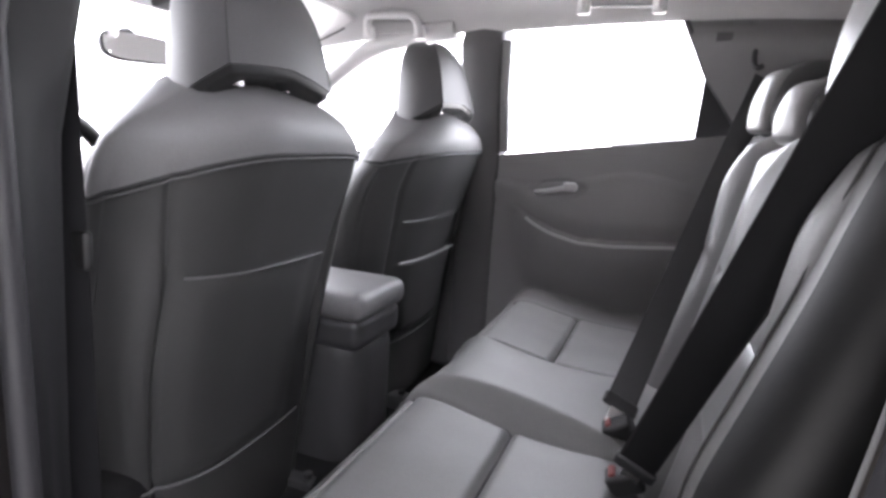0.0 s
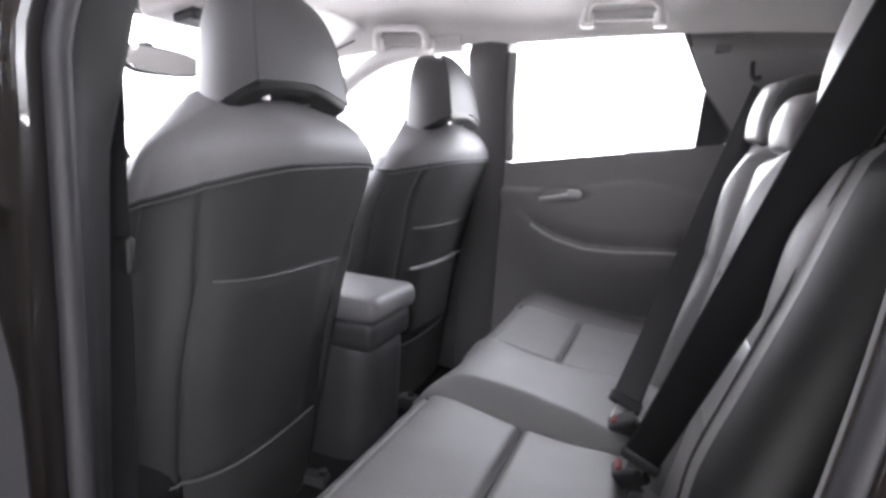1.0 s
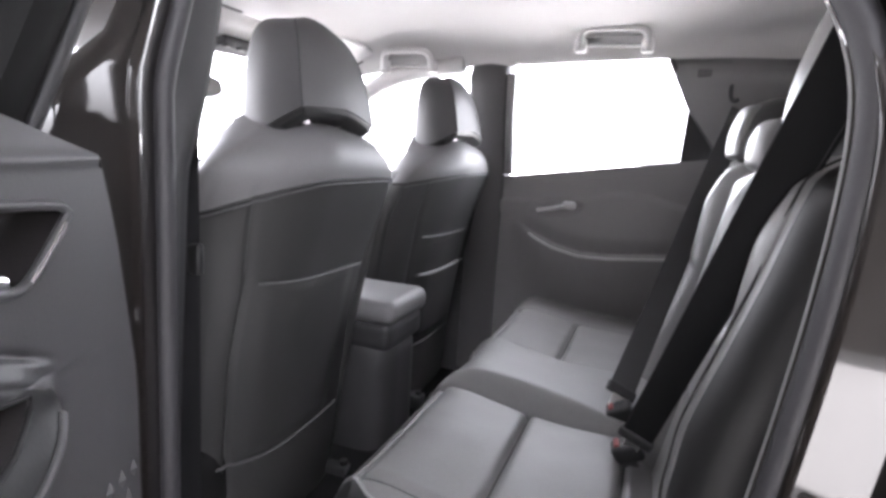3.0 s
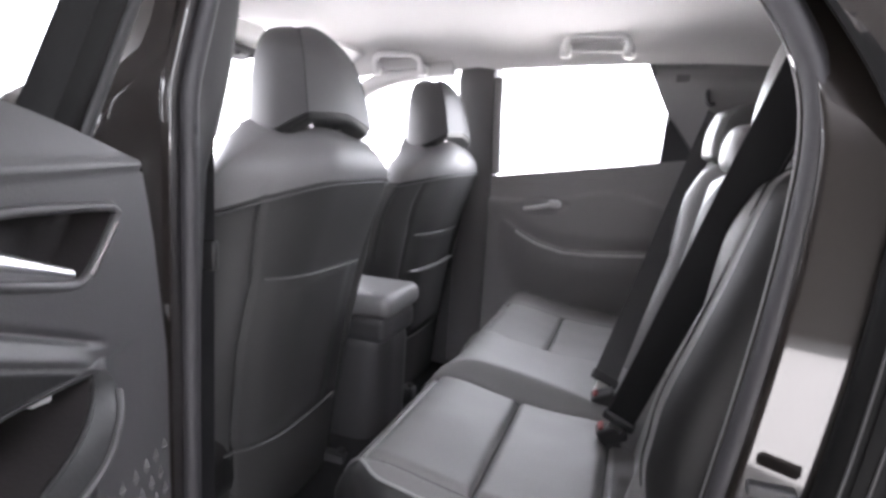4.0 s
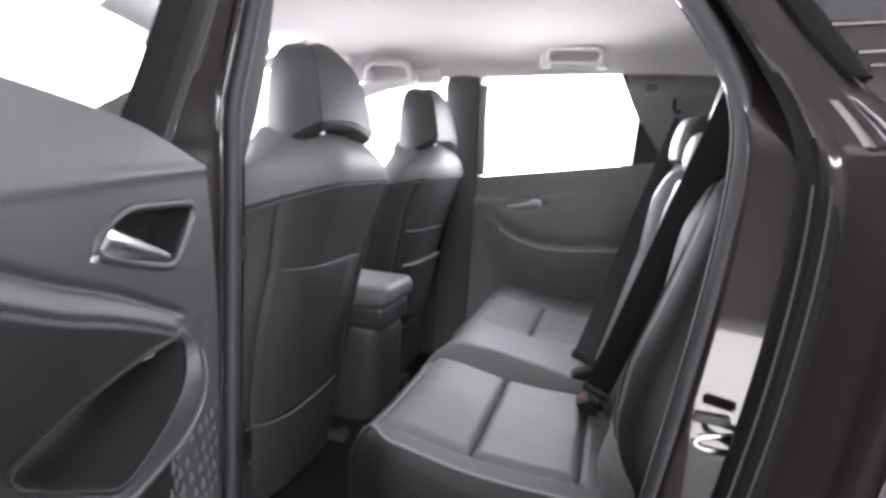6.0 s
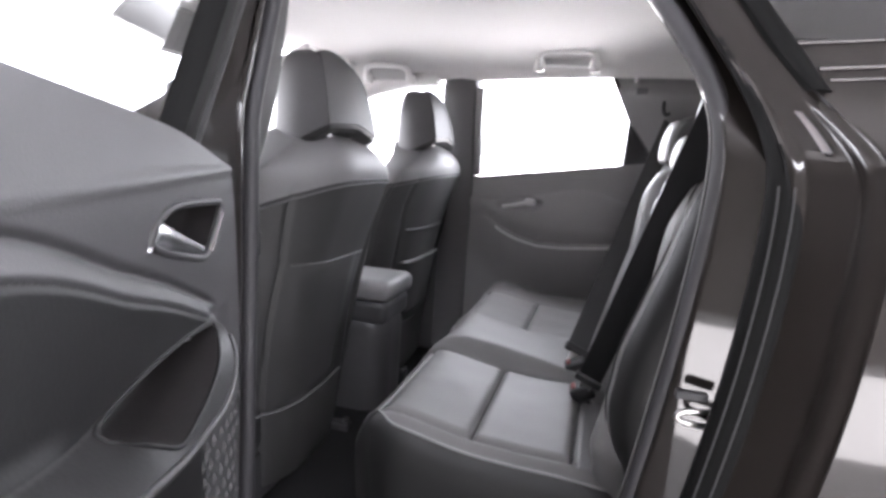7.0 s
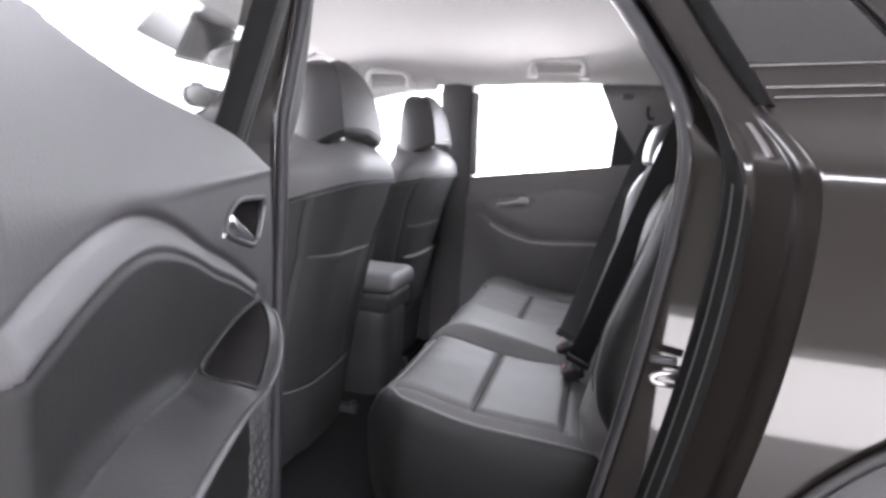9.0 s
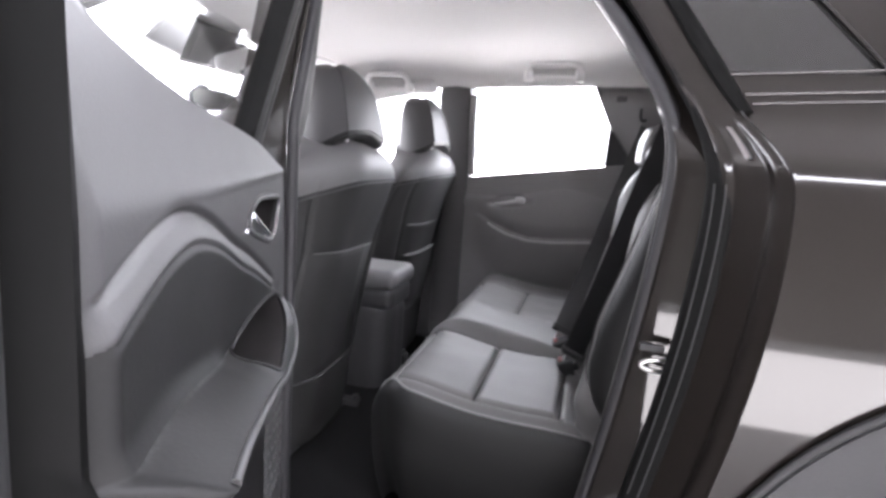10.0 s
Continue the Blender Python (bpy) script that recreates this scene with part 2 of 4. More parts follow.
tagged(part("shade_wall_east", box((8.3, -1.8, 1.7), (0.15, 2.9, 1.7), 0.01), BLOCKER_BROWN), "unseen brown wall added to close off light from behind", "wall", kind="structure")

# ---- car shell ----
LEFT = [(0.30, -0.84), (0.45, -0.875), (0.70, -0.89), (0.95, -0.892), (1.08, -0.891), (1.15, -0.888), (1.17, -0.884), (1.185, -0.872), (1.205, -0.847), (1.235, -0.811), (1.27, -0.780), (1.30, -0.755), (1.40, -0.69), (1.48, -0.63)]


def side_y(z):
    return curve(LEFT, z)


AP_IN = [(0.45, 0.185), (0.60, 0.215), (0.77, 0.246), (0.89, 0.264), (0.985, 0.277), (1.076, 0.287), (1.163, 0.292), (1.214, 0.288), (1.267, 0.268), (1.356, 0.212), (1.408, 0.175), (1.47, 0.125), (1.50, 0.08)]
AP_OUT = [(0.45, 0.32), (0.60, 0.345), (0.73, 0.375), (0.845, 0.40), (0.935, 0.415), (1.03, 0.424), (1.10, 0.4265), (1.155, 0.4235), (1.176, 0.416), (1.214, 0.394), (1.25, 0.369), (1.308, 0.334), (1.375, 0.297), (1.47, 0.245), (1.50, 0.228)]


def in_y(z):
    return curve([(0.3, -0.745), (0.8, -0.745), (1.12, -0.745), (1.25, -0.73), (1.5, -0.62)], z)


def smoothed(table, z):
    return sum(curve(table, z + d) * w for d, w in ((-0.03, 1), (-0.015, 2), (0, 3), (0.015, 2), (0.03, 1))) / 9


def kinked(z):
    """The skin's edge behind the door opening, with its bend at the shoulder."""
    return sum(curve(AP_OUT, z + d) for d in (-0.01, 0, 0.01)) / 3


def seal_y(z):
    """Where the centre pillar's door seal runs."""
    return lerp([(0.36, -0.695), (1.2, -0.695), (1.5, -0.60)], z)


def build_body():
    car = thing("car", "dark brown metallic compact car body with glossy paint", "car", (0.4, 0, GROUND))
    # rear quarter outside
    rows = []
    for z in span(0.36, 1.265, 90):
        x0 = kinked(z)
        row = []
        for k in range(40):
            x = x0 + (1.75 - x0) * (k / 39) ** 1.3
            y = side_y(z) + 0.02 * ease(0.9, 1.75, x)
            row.append((x, y, z))
        rows.append(row)
    bm = sheet(rows)
    gone = [f for f in bm.faces if (f.calc_center_median().x - 0.82) ** 2 + (f.calc_center_median().z - 0.52) ** 2 < 0.40 ** 2]
    bmesh.ops.delete(bm, geom=gone, context="FACES")
    part("quarter_panel", thick(bm, 0.004), PAINT, car)
    # wheel arch cladding
    rows = []
    for r, dy in ((0.46, 0.0), (0.455, -0.016), (0.44, -0.022), (0.38, -0.022), (0.365, -0.01), (0.36, 0.06)):
        rows.append([(0.82 - r * math.cos(a), -0.889 + dy, 0.52 + r * math.sin(a)) for a in span(-0.3, math.pi + 0.3, 60)])
    part("arch_cladding", thick(sheet(rows), 0.003), CLADDING, car, "grey plastic wheel arch cladding")
    part("arch_edge", tube([(0.82 - 0.462 * math.cos(a), -0.9, 0.52 + 0.462 * math.sin(a)) for a in span(-0.3, math.pi + 0.3, 60)], 0.006, 8), RUBBER, car)
    # door jamb behind the opening, from the inner seal flange out to the skin
    corners = [(0.0, 0.002), (0.03, 0.006), (0.09, 0.008), (0.11, 0.002), (0.37, 0.0425), (0.385, 0.041), (0.445, 0.008), (0.46, 0.002), (0.48, 0.002), (0.555, 0.002), (0.57, 0.004), (0.585, 0.009), (0.605, 0.012), (0.83, 0.013), (0.86, 0.006), (0.90, 0.002), (0.96, 0.003), (0.99, 0.002), (1.0, 0.0)]
    prof = [corners[0]]
    for (f0, h0), (f1, h1) in zip(corners, corners[1:]):
        w = f1 - f0
        for e in ([0.012 / w, 0.03 / w, 1 - 0.03 / w, 1 - 0.012 / w] if w > 0.07 else [0.3, 0.7]):
            prof.append((f0 + w * e, h0 + (h1 - h0) * e))
    prof.append(corners[-1])

    def jamb_point(z, f, h):
        a = Vector((smoothed(AP_IN, z), in_y(z), z))
        d = Vector((kinked(z), side_y(z), z)) - a
        nrm = Vector((d.y, -d.x, 0)).normalized()
        if f > 0.46:
            h += (0.005 - h) * ease(1.200, 1.245, z)
        return a + d * f + nrm * (h * -0.9 + 0.012 * math.sin(math.pi * f))

    rows = [[jamb_point(z, f, h) for f, h in prof] for z in span(0.36, 1.49, 150)]
    part("door_jamb", thick(sheet(rows), 0.003), PAINT, car)
    rows = [[jamb_point(z, f, h) for f, h in ((0.39, 0.038), (0.385, 0.022), (0.40, 0.006), (0.43, -0.002), (0.47, -0.004), (0.505, -0.002), (0.53, 0.003))] for z in span(0.40, 1.47, 80)]
    part("jamb_seal", thick(sheet(rows), 0.002), EDGE_BLACK, car, "black rubber jamb strip")
    # black strip stands for the open door's dark reflection in the paint
    rows = [[jamb_point(z, f, h) for f, h in [(0.525 + (g - 0.525) * (0.05 + 0.95 * ease(1.19, 1.10, z)), k) for g, k in ((0.525, 0.002), (0.53, -0.002), (0.56, 0.000), (0.585, 0.003), (0.605, 0.008), (0.61, 0.013))]] for z in span(0.40, 1.19, 70)]
    part("jamb_dark_reflection", thick(sheet(rows), 0.002), EDGE_BLACK, car, "black strip put on the jamb for a dark reflection")
    # thin paler ridges that stand for the jamb's two highlight lines
    for f, h in ((0.505, -0.005), (0.575, 0.000)):
        part("jamb_ridge", tube([jamb_point(z, f, h) for z in span(0.70, 1.15, 60)], 0.0011, 8), RUBBER, car)
    plate = [[jamb_point(z, f, h) for f, h in ((0.715, 0.009), (0.725, 0.005), (0.755, 0.005), (0.765, 0.009))] for z in span(1.184, 1.224, 8)]
    part("jamb_plate", thick(sheet(plate), 0.002), CHROME_DULL, car, "bright metal plate on the jamb")
    rows = []
    for z in span(1.245, 1.49, 30):
        x = kinked(z)
        w = 0.010 + 0.008 * ease(1.245, 1.30, z)
        rows.append([(x - 0.010, side_y(z) + 0.014, z), (x - 0.004, side_y(z) - 0.004, z), (x, side_y(z) - 0.006, z), (x + w, side_y(z) - 0.006, z), (x + w + 0.004, side_y(z), z)])
    part("window_seal", thick(sheet(rows), 0.002), EDGE_BLACK, car, "black rubber quarter window seal")
    for x in (0.82, -1.78):
        for sgn in (-1, 1):
            y = sgn * 0.80
            rows = [[(x + r * math.cos(a), y + sgn * dy, GROUND + 0.33 + r * math.sin(a)) for a in span(0, 2 * math.pi, 49)[:-1]] for r, dy in ((0.22, -0.10), (0.30, -0.11), (0.325, -0.09), (0.33, -0.04), (0.33, 0.04), (0.325, 0.07), (0.30, 0.085), (0.235, 0.08), (0.22, 0.06))]
            wheel = part("wheel", sheet(rows, close_v=True), RUBBER, car, "black rubber tyre")
            rows = [[(x + r * math.cos(a), y + sgn * dy, GROUND + 0.33 + r * math.sin(a)) for a in span(0, 2 * math.pi, 41)[:-1]] for r, dy in ((0.222, 0.062), (0.20, 0.03), (0.07, 0.055), (0.03, 0.06))]
            part("rim", sheet(rows, close_v=True, cap=True), SILVER, wheel, "silver wheel rim")
    # upper rear: window surround and roof side
    rows = []
    for z in span(1.262, 1.303, 8):
        x0 = kinked(z)
        rows.append([(x0 + (1.5 - x0) * k / 20, side_y(z), z) for k in range(21)])
    part("window_surround", thick(sheet(rows), 0.003), PAINT, car)
    rows = [[(x, side_y(z) + 0.004, z) for x in [kinked(z) + 0.004 + (1.4 - kinked(z)) * k / 9 for k in range(10)]] for z in span(1.296, 1.49, 12)]
    part("quarter_window", thick(sheet(rows), 0.003), PRIVACY_BLACK, car, "dark tinted rear quarter window")
    for z, r in ((1.257, 0.003), (1.270, 0.004), (1.300, 0.0035)):
        part("waist_moulding", tube([(x, side_y(z + 0.07 * (x - 0.40)) - 0.002, z + 0.07 * (x - 0.40)) for x in span(kinked(z) + 0.02, 1.5, 12)], r * 0.6, 8), MOULDING, car, "dark satin waist moulding")
    def pillar_line(z):
        return lerp([(1.30, 0.555), (1.32, 0.545), (1.41, 0.482), (1.50, 0.42)], z)
    rows = [[(x, side_y(z) - 0.003, z) for x in [pillar_line(z) + (1.4 - pillar_line(z)) * (k / 12) ** 1.5 for k in range(13)]] for z in span(1.302, 1.49, 14)]
    part("rear_pillar", thick(sheet(rows), 0.004), PAINT, car)
    part("window_edge", tube([(pillar_line(z), side_y(z) - 0.004, z) for z in span(1.303, 1.49, 14)], 0.002, 8), MOULDING, car)
    # B pillar jamb and outside
    rows = []
    for z in span(0.36, 1.50, 40):
        ys, x0 = seal_y(z), -0.333
        yo = min(side_y(z) + 0.03, ys - 0.09)
        rows.append([(x0 - 0.004, ys, z), (x0 + 0.008, ys - 0.028, z), (x0 + 0.010, ys - 0.032, z), (x0 + 0.020, ys - 0.052, z), (x0 + 0.021, ys - 0.055, z), (x0 + 0.0205, ys - 0.058, z), (x0 + 0.018, ys - 0.062, z), (x0 + 0.018, ys - 0.066, z), (x0 + 0.018, yo + 0.03, z), (x0 + 0.018, yo + 0.02, z), (x0 + 0.012, yo, z), (x0 - lerp([(1.14, 0.12), (1.20, 0.048)], z), yo - 0.01, z)])
    part("centre_pillar", thick(sheet(rows), 0.003), PAINT, car)
    # sill
    rows = []
    for x in span(-0.38, 0.22, 16):
        rows.append([(x, y, z) for y, z in ((-0.60, 0.40), (-0.66, 0.42), (-0.72, 0.42), (-0.74, 0.40), (-0.80, 0.38), (-0.86, 0.36), (-0.87, 0.25))])
    part("sill", thick(sheet(rows), 0.003), PAINT, car)
    # roof skin
    rows = []
    for y in span(-0.64, 0.64, 30):
        rows.append([(x, y, 1.52 + 0.11 * max(0, 1 - (y / 0.64) ** 2) ** 0.5 - 0.06 * ((x - 0.1) / 1.2) ** 2) for x in span(-0.95, 1.5, 26)])
    part("roof_skin", thick(sheet(rows), 0.004), PAINT, car)
    # front wing and front door skin on the near side, far side skin, tail
    for s in (-1, 1):
        rows = []
        for z in span(0.36, 1.12 if s < 0 else 1.05, 20):
            rows.append([(x, -side_y(z) if s > 0 else side_y(z), z) for x in (span(-1.9, -0.38, 12) if s < 0 else span(-1.9, 1.75, 20))])
        part("side_skin", thick(sheet(rows), 0.004), PAINT, car)
    rows = [[(x, y, z) for y in span(-0.86, 0.86, 12)] for x, z in ((1.74, 0.40), (1.78, 0.6), (1.78, 0.9), (1.72, 1.10))]
    part("tailgate", thick(sheet(rows), 0.01), PAINT, car)
    rows = [[(x, y, z) for y in span(-0.84, 0.84, 12)] for x, z in ((-0.98, 1.0), (-1.5, 0.98), (-2.1, 0.86), (-2.3, 0.7), (-2.32, 0.4))]
    part("bonnet", thick(sheet(rows), 0.01), PAINT, car)
    return car


PRIVACY_BLACK = material("privacy_glass_outer", (0.02, 0.02, 0.02), 0.05, 0.0, vary=0.0, bump=0.0, coat=1.0)
MOULDING = material("body_moulding", (0.10, 0.095, 0.093), 0.25, 0.9, vary=0.04, bump=0.0)
CHROME_DULL = material("satin_chrome", (0.45, 0.43, 0.44), 0.3, 1.0, vary=0.04, bump=0.0)
car = build_body()

# floor pan
bm = sheet([[(x, y, 0.36 + 0.1 * math.exp(-(y / 0.14) ** 2)) for y in span(-0.72, 0.86, 30)] for x in span(-1.6, 1.7, 20)])
tagged(part("floor", thick(bm, 0.02), CARPET), "black carpeted cabin floor", "floor", kind="structure")

# headliner
ROOF_EDGE = [(-0.95, 1.33), (-0.63, 1.376), (-0.284, 1.386), (-0.05, 1.400), (0.18, 1.410), (0.35, 1.415), (1.5, 1.385)]


def roof_z(x, y):
    edge, crown = lerp(ROOF_EDGE, x), lerp(ROOF_EDGE, x) + 0.15
    if y < 0:
        edge = max(edge, 1.49)
    return edge + (crown - edge) * max(0.0, 1 - (abs(y) / 0.662) ** 4) ** 0.32


bm = sheet([[(x, y, roof_z(x, y)) for y in [0.66 * math.sin(a) for a in span(-math.pi / 2, math.pi / 2, 61)]] for x in span(-0.92, 1.5, 40)])
tagged(part("ceiling", thick(bm, 0.012), HEADLINER), "pale grey woven headliner", "ceiling", kind="structure")


# ---- far side ----
def build_far_side():
    ob = thing("side_trim", "dark grey cabin side trim with pillar covers", "car trim", (0, 0.7, GROUND), kind="structure")
    def y_at(z):
        return lerp([(0.4, 0.70), (1.05, 0.69), (1.45, 0.635)], z)
    # B pillar cover
    rows = []
    for z in span(0.40, 1.436, 40):
        a = lerp([(0.45, -0.43), (1.0, -0.42), (1.4, -0.43)], z)
        b = lerp([(0.45, -0.308), (1.08, -0.296), (1.41, -0.298)], z)
        y = y_at(z) - 0.018 + 0.035 * ease(1.385, 1.43, z)
        rows.append([(a, y + 0.07, z), (a + 0.003, y + 0.012, z), (a + 0.014, y, z), ((a + b) / 2, y - 0.004, z), (b - 0.014, y, z), (b - 0.004, y + 0.010, z), (b, y + 0.07, z)])
    part("pillar_cover", thick(sheet(rows), 0.002), PILLAR_FAR, ob)
    # C pillar cover, behind the rear window
    def c_edge(z):
        return lerp([(0.5, 0.34), (1.10, 0.34), (1.19, 0.325), (1.31, 0.235), (1.44, 0.175), (1.47, 0.15)], z)
    rows = []
    for z in span(0.5, 1.468, 60):
        x0 = c_edge(z) - 0.003
        rows.append([(x0 + (1.3 - x0) * (k / 15) ** 1.4, y_at(z) - 0.012 - 0.03 * ease(0, 0.1, (1.3 - x0) * (k / 15) ** 1.4) * ease(1.43, 1.39, z) + 0.042 * ease(1.395, 1.45, z), z) for k in range(16)])
    part("rear_pillar_cover", thick(sheet(rows), 0.004), TRIM_LIT, ob)
    part("pillar_cap", soft((0.262, 0.612, 1.400), (0.019, 0.007, 0.011), 0.004, m=2), PILLAR_FAR, ob, "small square trim cap")
    # A pillar cover and header over the front window
    pts = [(-0.45, 0.655, 1.405), (-0.58, 0.66, 1.39), (-0.73, 0.665, 1.352), (-0.86, 0.675, 1.275), (-1.0, 0.69, 1.17), (-1.2, 0.72, 1.02)]
    path = smooth_path(pts, 6)
    part("front_pillar_cover", tube([p + Vector((0, 0, 0.02)) for p in path], 0.03, 12), IVORY, ob, "pale front pillar cover")
    return ob


build_far_side()


def build_far_door():
    door = thing("door_1", "closed dark grey rear door with window and armrest", "car door", (0, 0.75, GROUND), kind="structure")
    def y_at(z):
        return lerp([(0.4, 0.705), (1.05, 0.69), (1.45, 0.635)], z)
    def belt(x):
        return 1.083 + (x + 0.265) * 0.148
    def rail(x):
        return lerp([(-0.24, 0.93), (-0.19, 0.898), (-0.12, 0.868), (-0.04, 0.85), (0.05, 0.851), (0.22, 0.868), (0.4, 0.875)], x)
    rows = []
    zs = span(0.42, 1.0, 120) + span(1.003, 1.16, 30)
    for x in span(-0.305, 0.35, 110):
        row = []
        top = belt(x)
        for z0 in zs:
            z = 0.42 + (z0 - 0.42) * (top - 0.42) / 0.74
            y = y_at(z)
            r = rail(x)
            out = 0.038 * ease(-0.27, -0.15, x) * (ease(r + 0.004, r - 0.006, z)) * ease(r - 0.22, r - 0.02, z)
            up = 1.005 + 0.05 * math.exp(-((x - 0.1) / 0.16) ** 2)
            out += 0.010 * ease(up + 0.004, up - 0.012, z) * ease(r + 0.0, r + 0.06, z)
            hx, hz = (x + 0.12) / 0.085, (z - 0.99 - (x + 0.12) * 0.1) / 0.028
            out -= 0.010 * (1 - ease(0.8, 1.1, math.hypot(hx, hz)))
            row.append((x, y - out, z))
        rows.append(row)
    # plastic raised in tone here to carry light the cabin lacks
    part("door_panel", thick(sheet(rows), 0.004), PLASTIC_LIT, door, "grained door panel with light put into its colour")
    # silver line put along the armrest for its top-lit edge
    part("armrest_lit_edge", tube([(x, y_at(rail(x)) - 0.042 * ease(-0.27, -0.15, x), rail(x) - 0.004) for x in span(-0.2, 0.33, 30)], 0.005, 8), SILVER, door)
    lever = smooth_path([(-0.178, 0.672, 0.978), (-0.14, 0.656, 0.986), (-0.095, 0.652, 0.998), (-0.058, 0.662, 1.003)], 6)
    part("door_handle", tube(lever, 0.008, 10, squash=(0.010, 0.007)), SILVER, door, "satin silver door handle")
    part("handle_tip", soft((-0.078, 0.652, 1.003), (0.020, 0.009, 0.013), 0.009, m=2), SILVER, door)

    # window frame: light inner seal strip along the front, black divider behind
    frame = smooth_path([(-0.285, y_at(1.09) - 0.004, 1.085), (-0.29, y_at(1.25) - 0.004, 1.25), (-0.288, y_at(1.39) - 0.004, 1.395)], 8)
    part("window_channel", tube(frame, 0.012, 10, squash=(0.015, 0.010)), TRIM_LIT, door)
    part("window_channel", tube([p + Vector((0.010, -0.010, 0)) for p in frame], 0.0026, 8), PIPING, door, "grey window channel strip")
    strip = [(0.17, y_at(1.438), 1.442), (0.235, y_at(1.31), 1.312), (0.325, y_at(1.19), 1.188)]
    part("window_channel", tube(strip, 0.008, 10), PLASTIC_SHADED, door)
    part("window_channel", tube([Vector(p) + Vector((-0.004, -0.008, 0)) for p in strip], 0.0024, 8), PIPING_SOFT, door, "grey window channel strip")
    bm = sheet([[(0.228, 0.68, 1.15), (0.33, 0.69, 1.165)], [(0.232, 0.655, 1.31), (0.245, 0.655, 1.30)]])
    part("window_divider", thick(bm, 0.01), RUBBER, door, "black fixed corner panel")
    bm = sheet([[(x, y_at(z) + 0.012, z) for x in span(-0.30, 0.33, 4)] for z in span(1.05, 1.45, 4)])
    pane = part("pane", bm, GLASS, door)
    pane.visible_shadow = False
    return door


build_far_door()


def build_far_front_door():
    door = thing("door_2", "closed dark grey front passenger door with clear window", "car door", (-0.8, 0.75, GROUND), kind="structure")
    bm = soft((-0.86, 0.73, 0.70), (0.46, 0.04, 0.325), 0.02)
    # shaded copy of the trim plastic, darkened for the gap behind the seat
    part("door_panel", bm, PLASTIC_SHADED, door)
    bm = sheet([[(x, y, z) for x in span(-1.25, -0.43, 4)] for y, z in ((0.70, 1.0), (0.66, 1.4))])
    pane = part("pane", bm, GLASS, door)
    pane.visible_shadow = False


build_far_front_door()


# ---- grab handles ----
def grab_handle(x0, x1, y, z):
    ob = thing("grab_handle", "pale grey plastic roof grab handle", "grab handle", ((x0 + x1) / 2, y, z), group="roof grab handles")
    h = 0.043
    yy = y - 0.03
    path = smooth_path([(x0, y, z - h), (x0 + 0.003, yy + 0.01, z - 0.012), (x0 + 0.02, yy, z + 0.002), (x0 + 0.05, yy - 0.004, z + 0.004), (x1 - 0.05, yy - 0.004, z + 0.004), (x1 - 0.02, yy, z + 0.002), (x1 - 0.003, yy + 0.01, z - 0.012), (x1, y, z - h)], 6)
    part("grip", tube(path, 0.01, 12, squash=(0.010, 0.013)), IVORY, ob)
    # greyer ivory behind the grip stands for the shade in its loop
    part("handle_pocket", soft(((x0 + x1) / 2, y + 0.012, z - 0.020), ((x1 - x0) / 2 - 0.004, 0.010, 0.020), 0.009, m=4), IVORY_SHADE, ob, "handle pocket with shade put into its grey")
    for x in (x0, x1):
        part("mount", soft((x, y + 0.002, z - h + 0.004), (0.017, 0.012, 0.02), 0.008, m=2), IVORY, ob)
    return ob


grab_handle(-0.08, 0.105, 0.592, 1.510)
grab_handle(-0.710, -0.545, 0.605, 1.449)


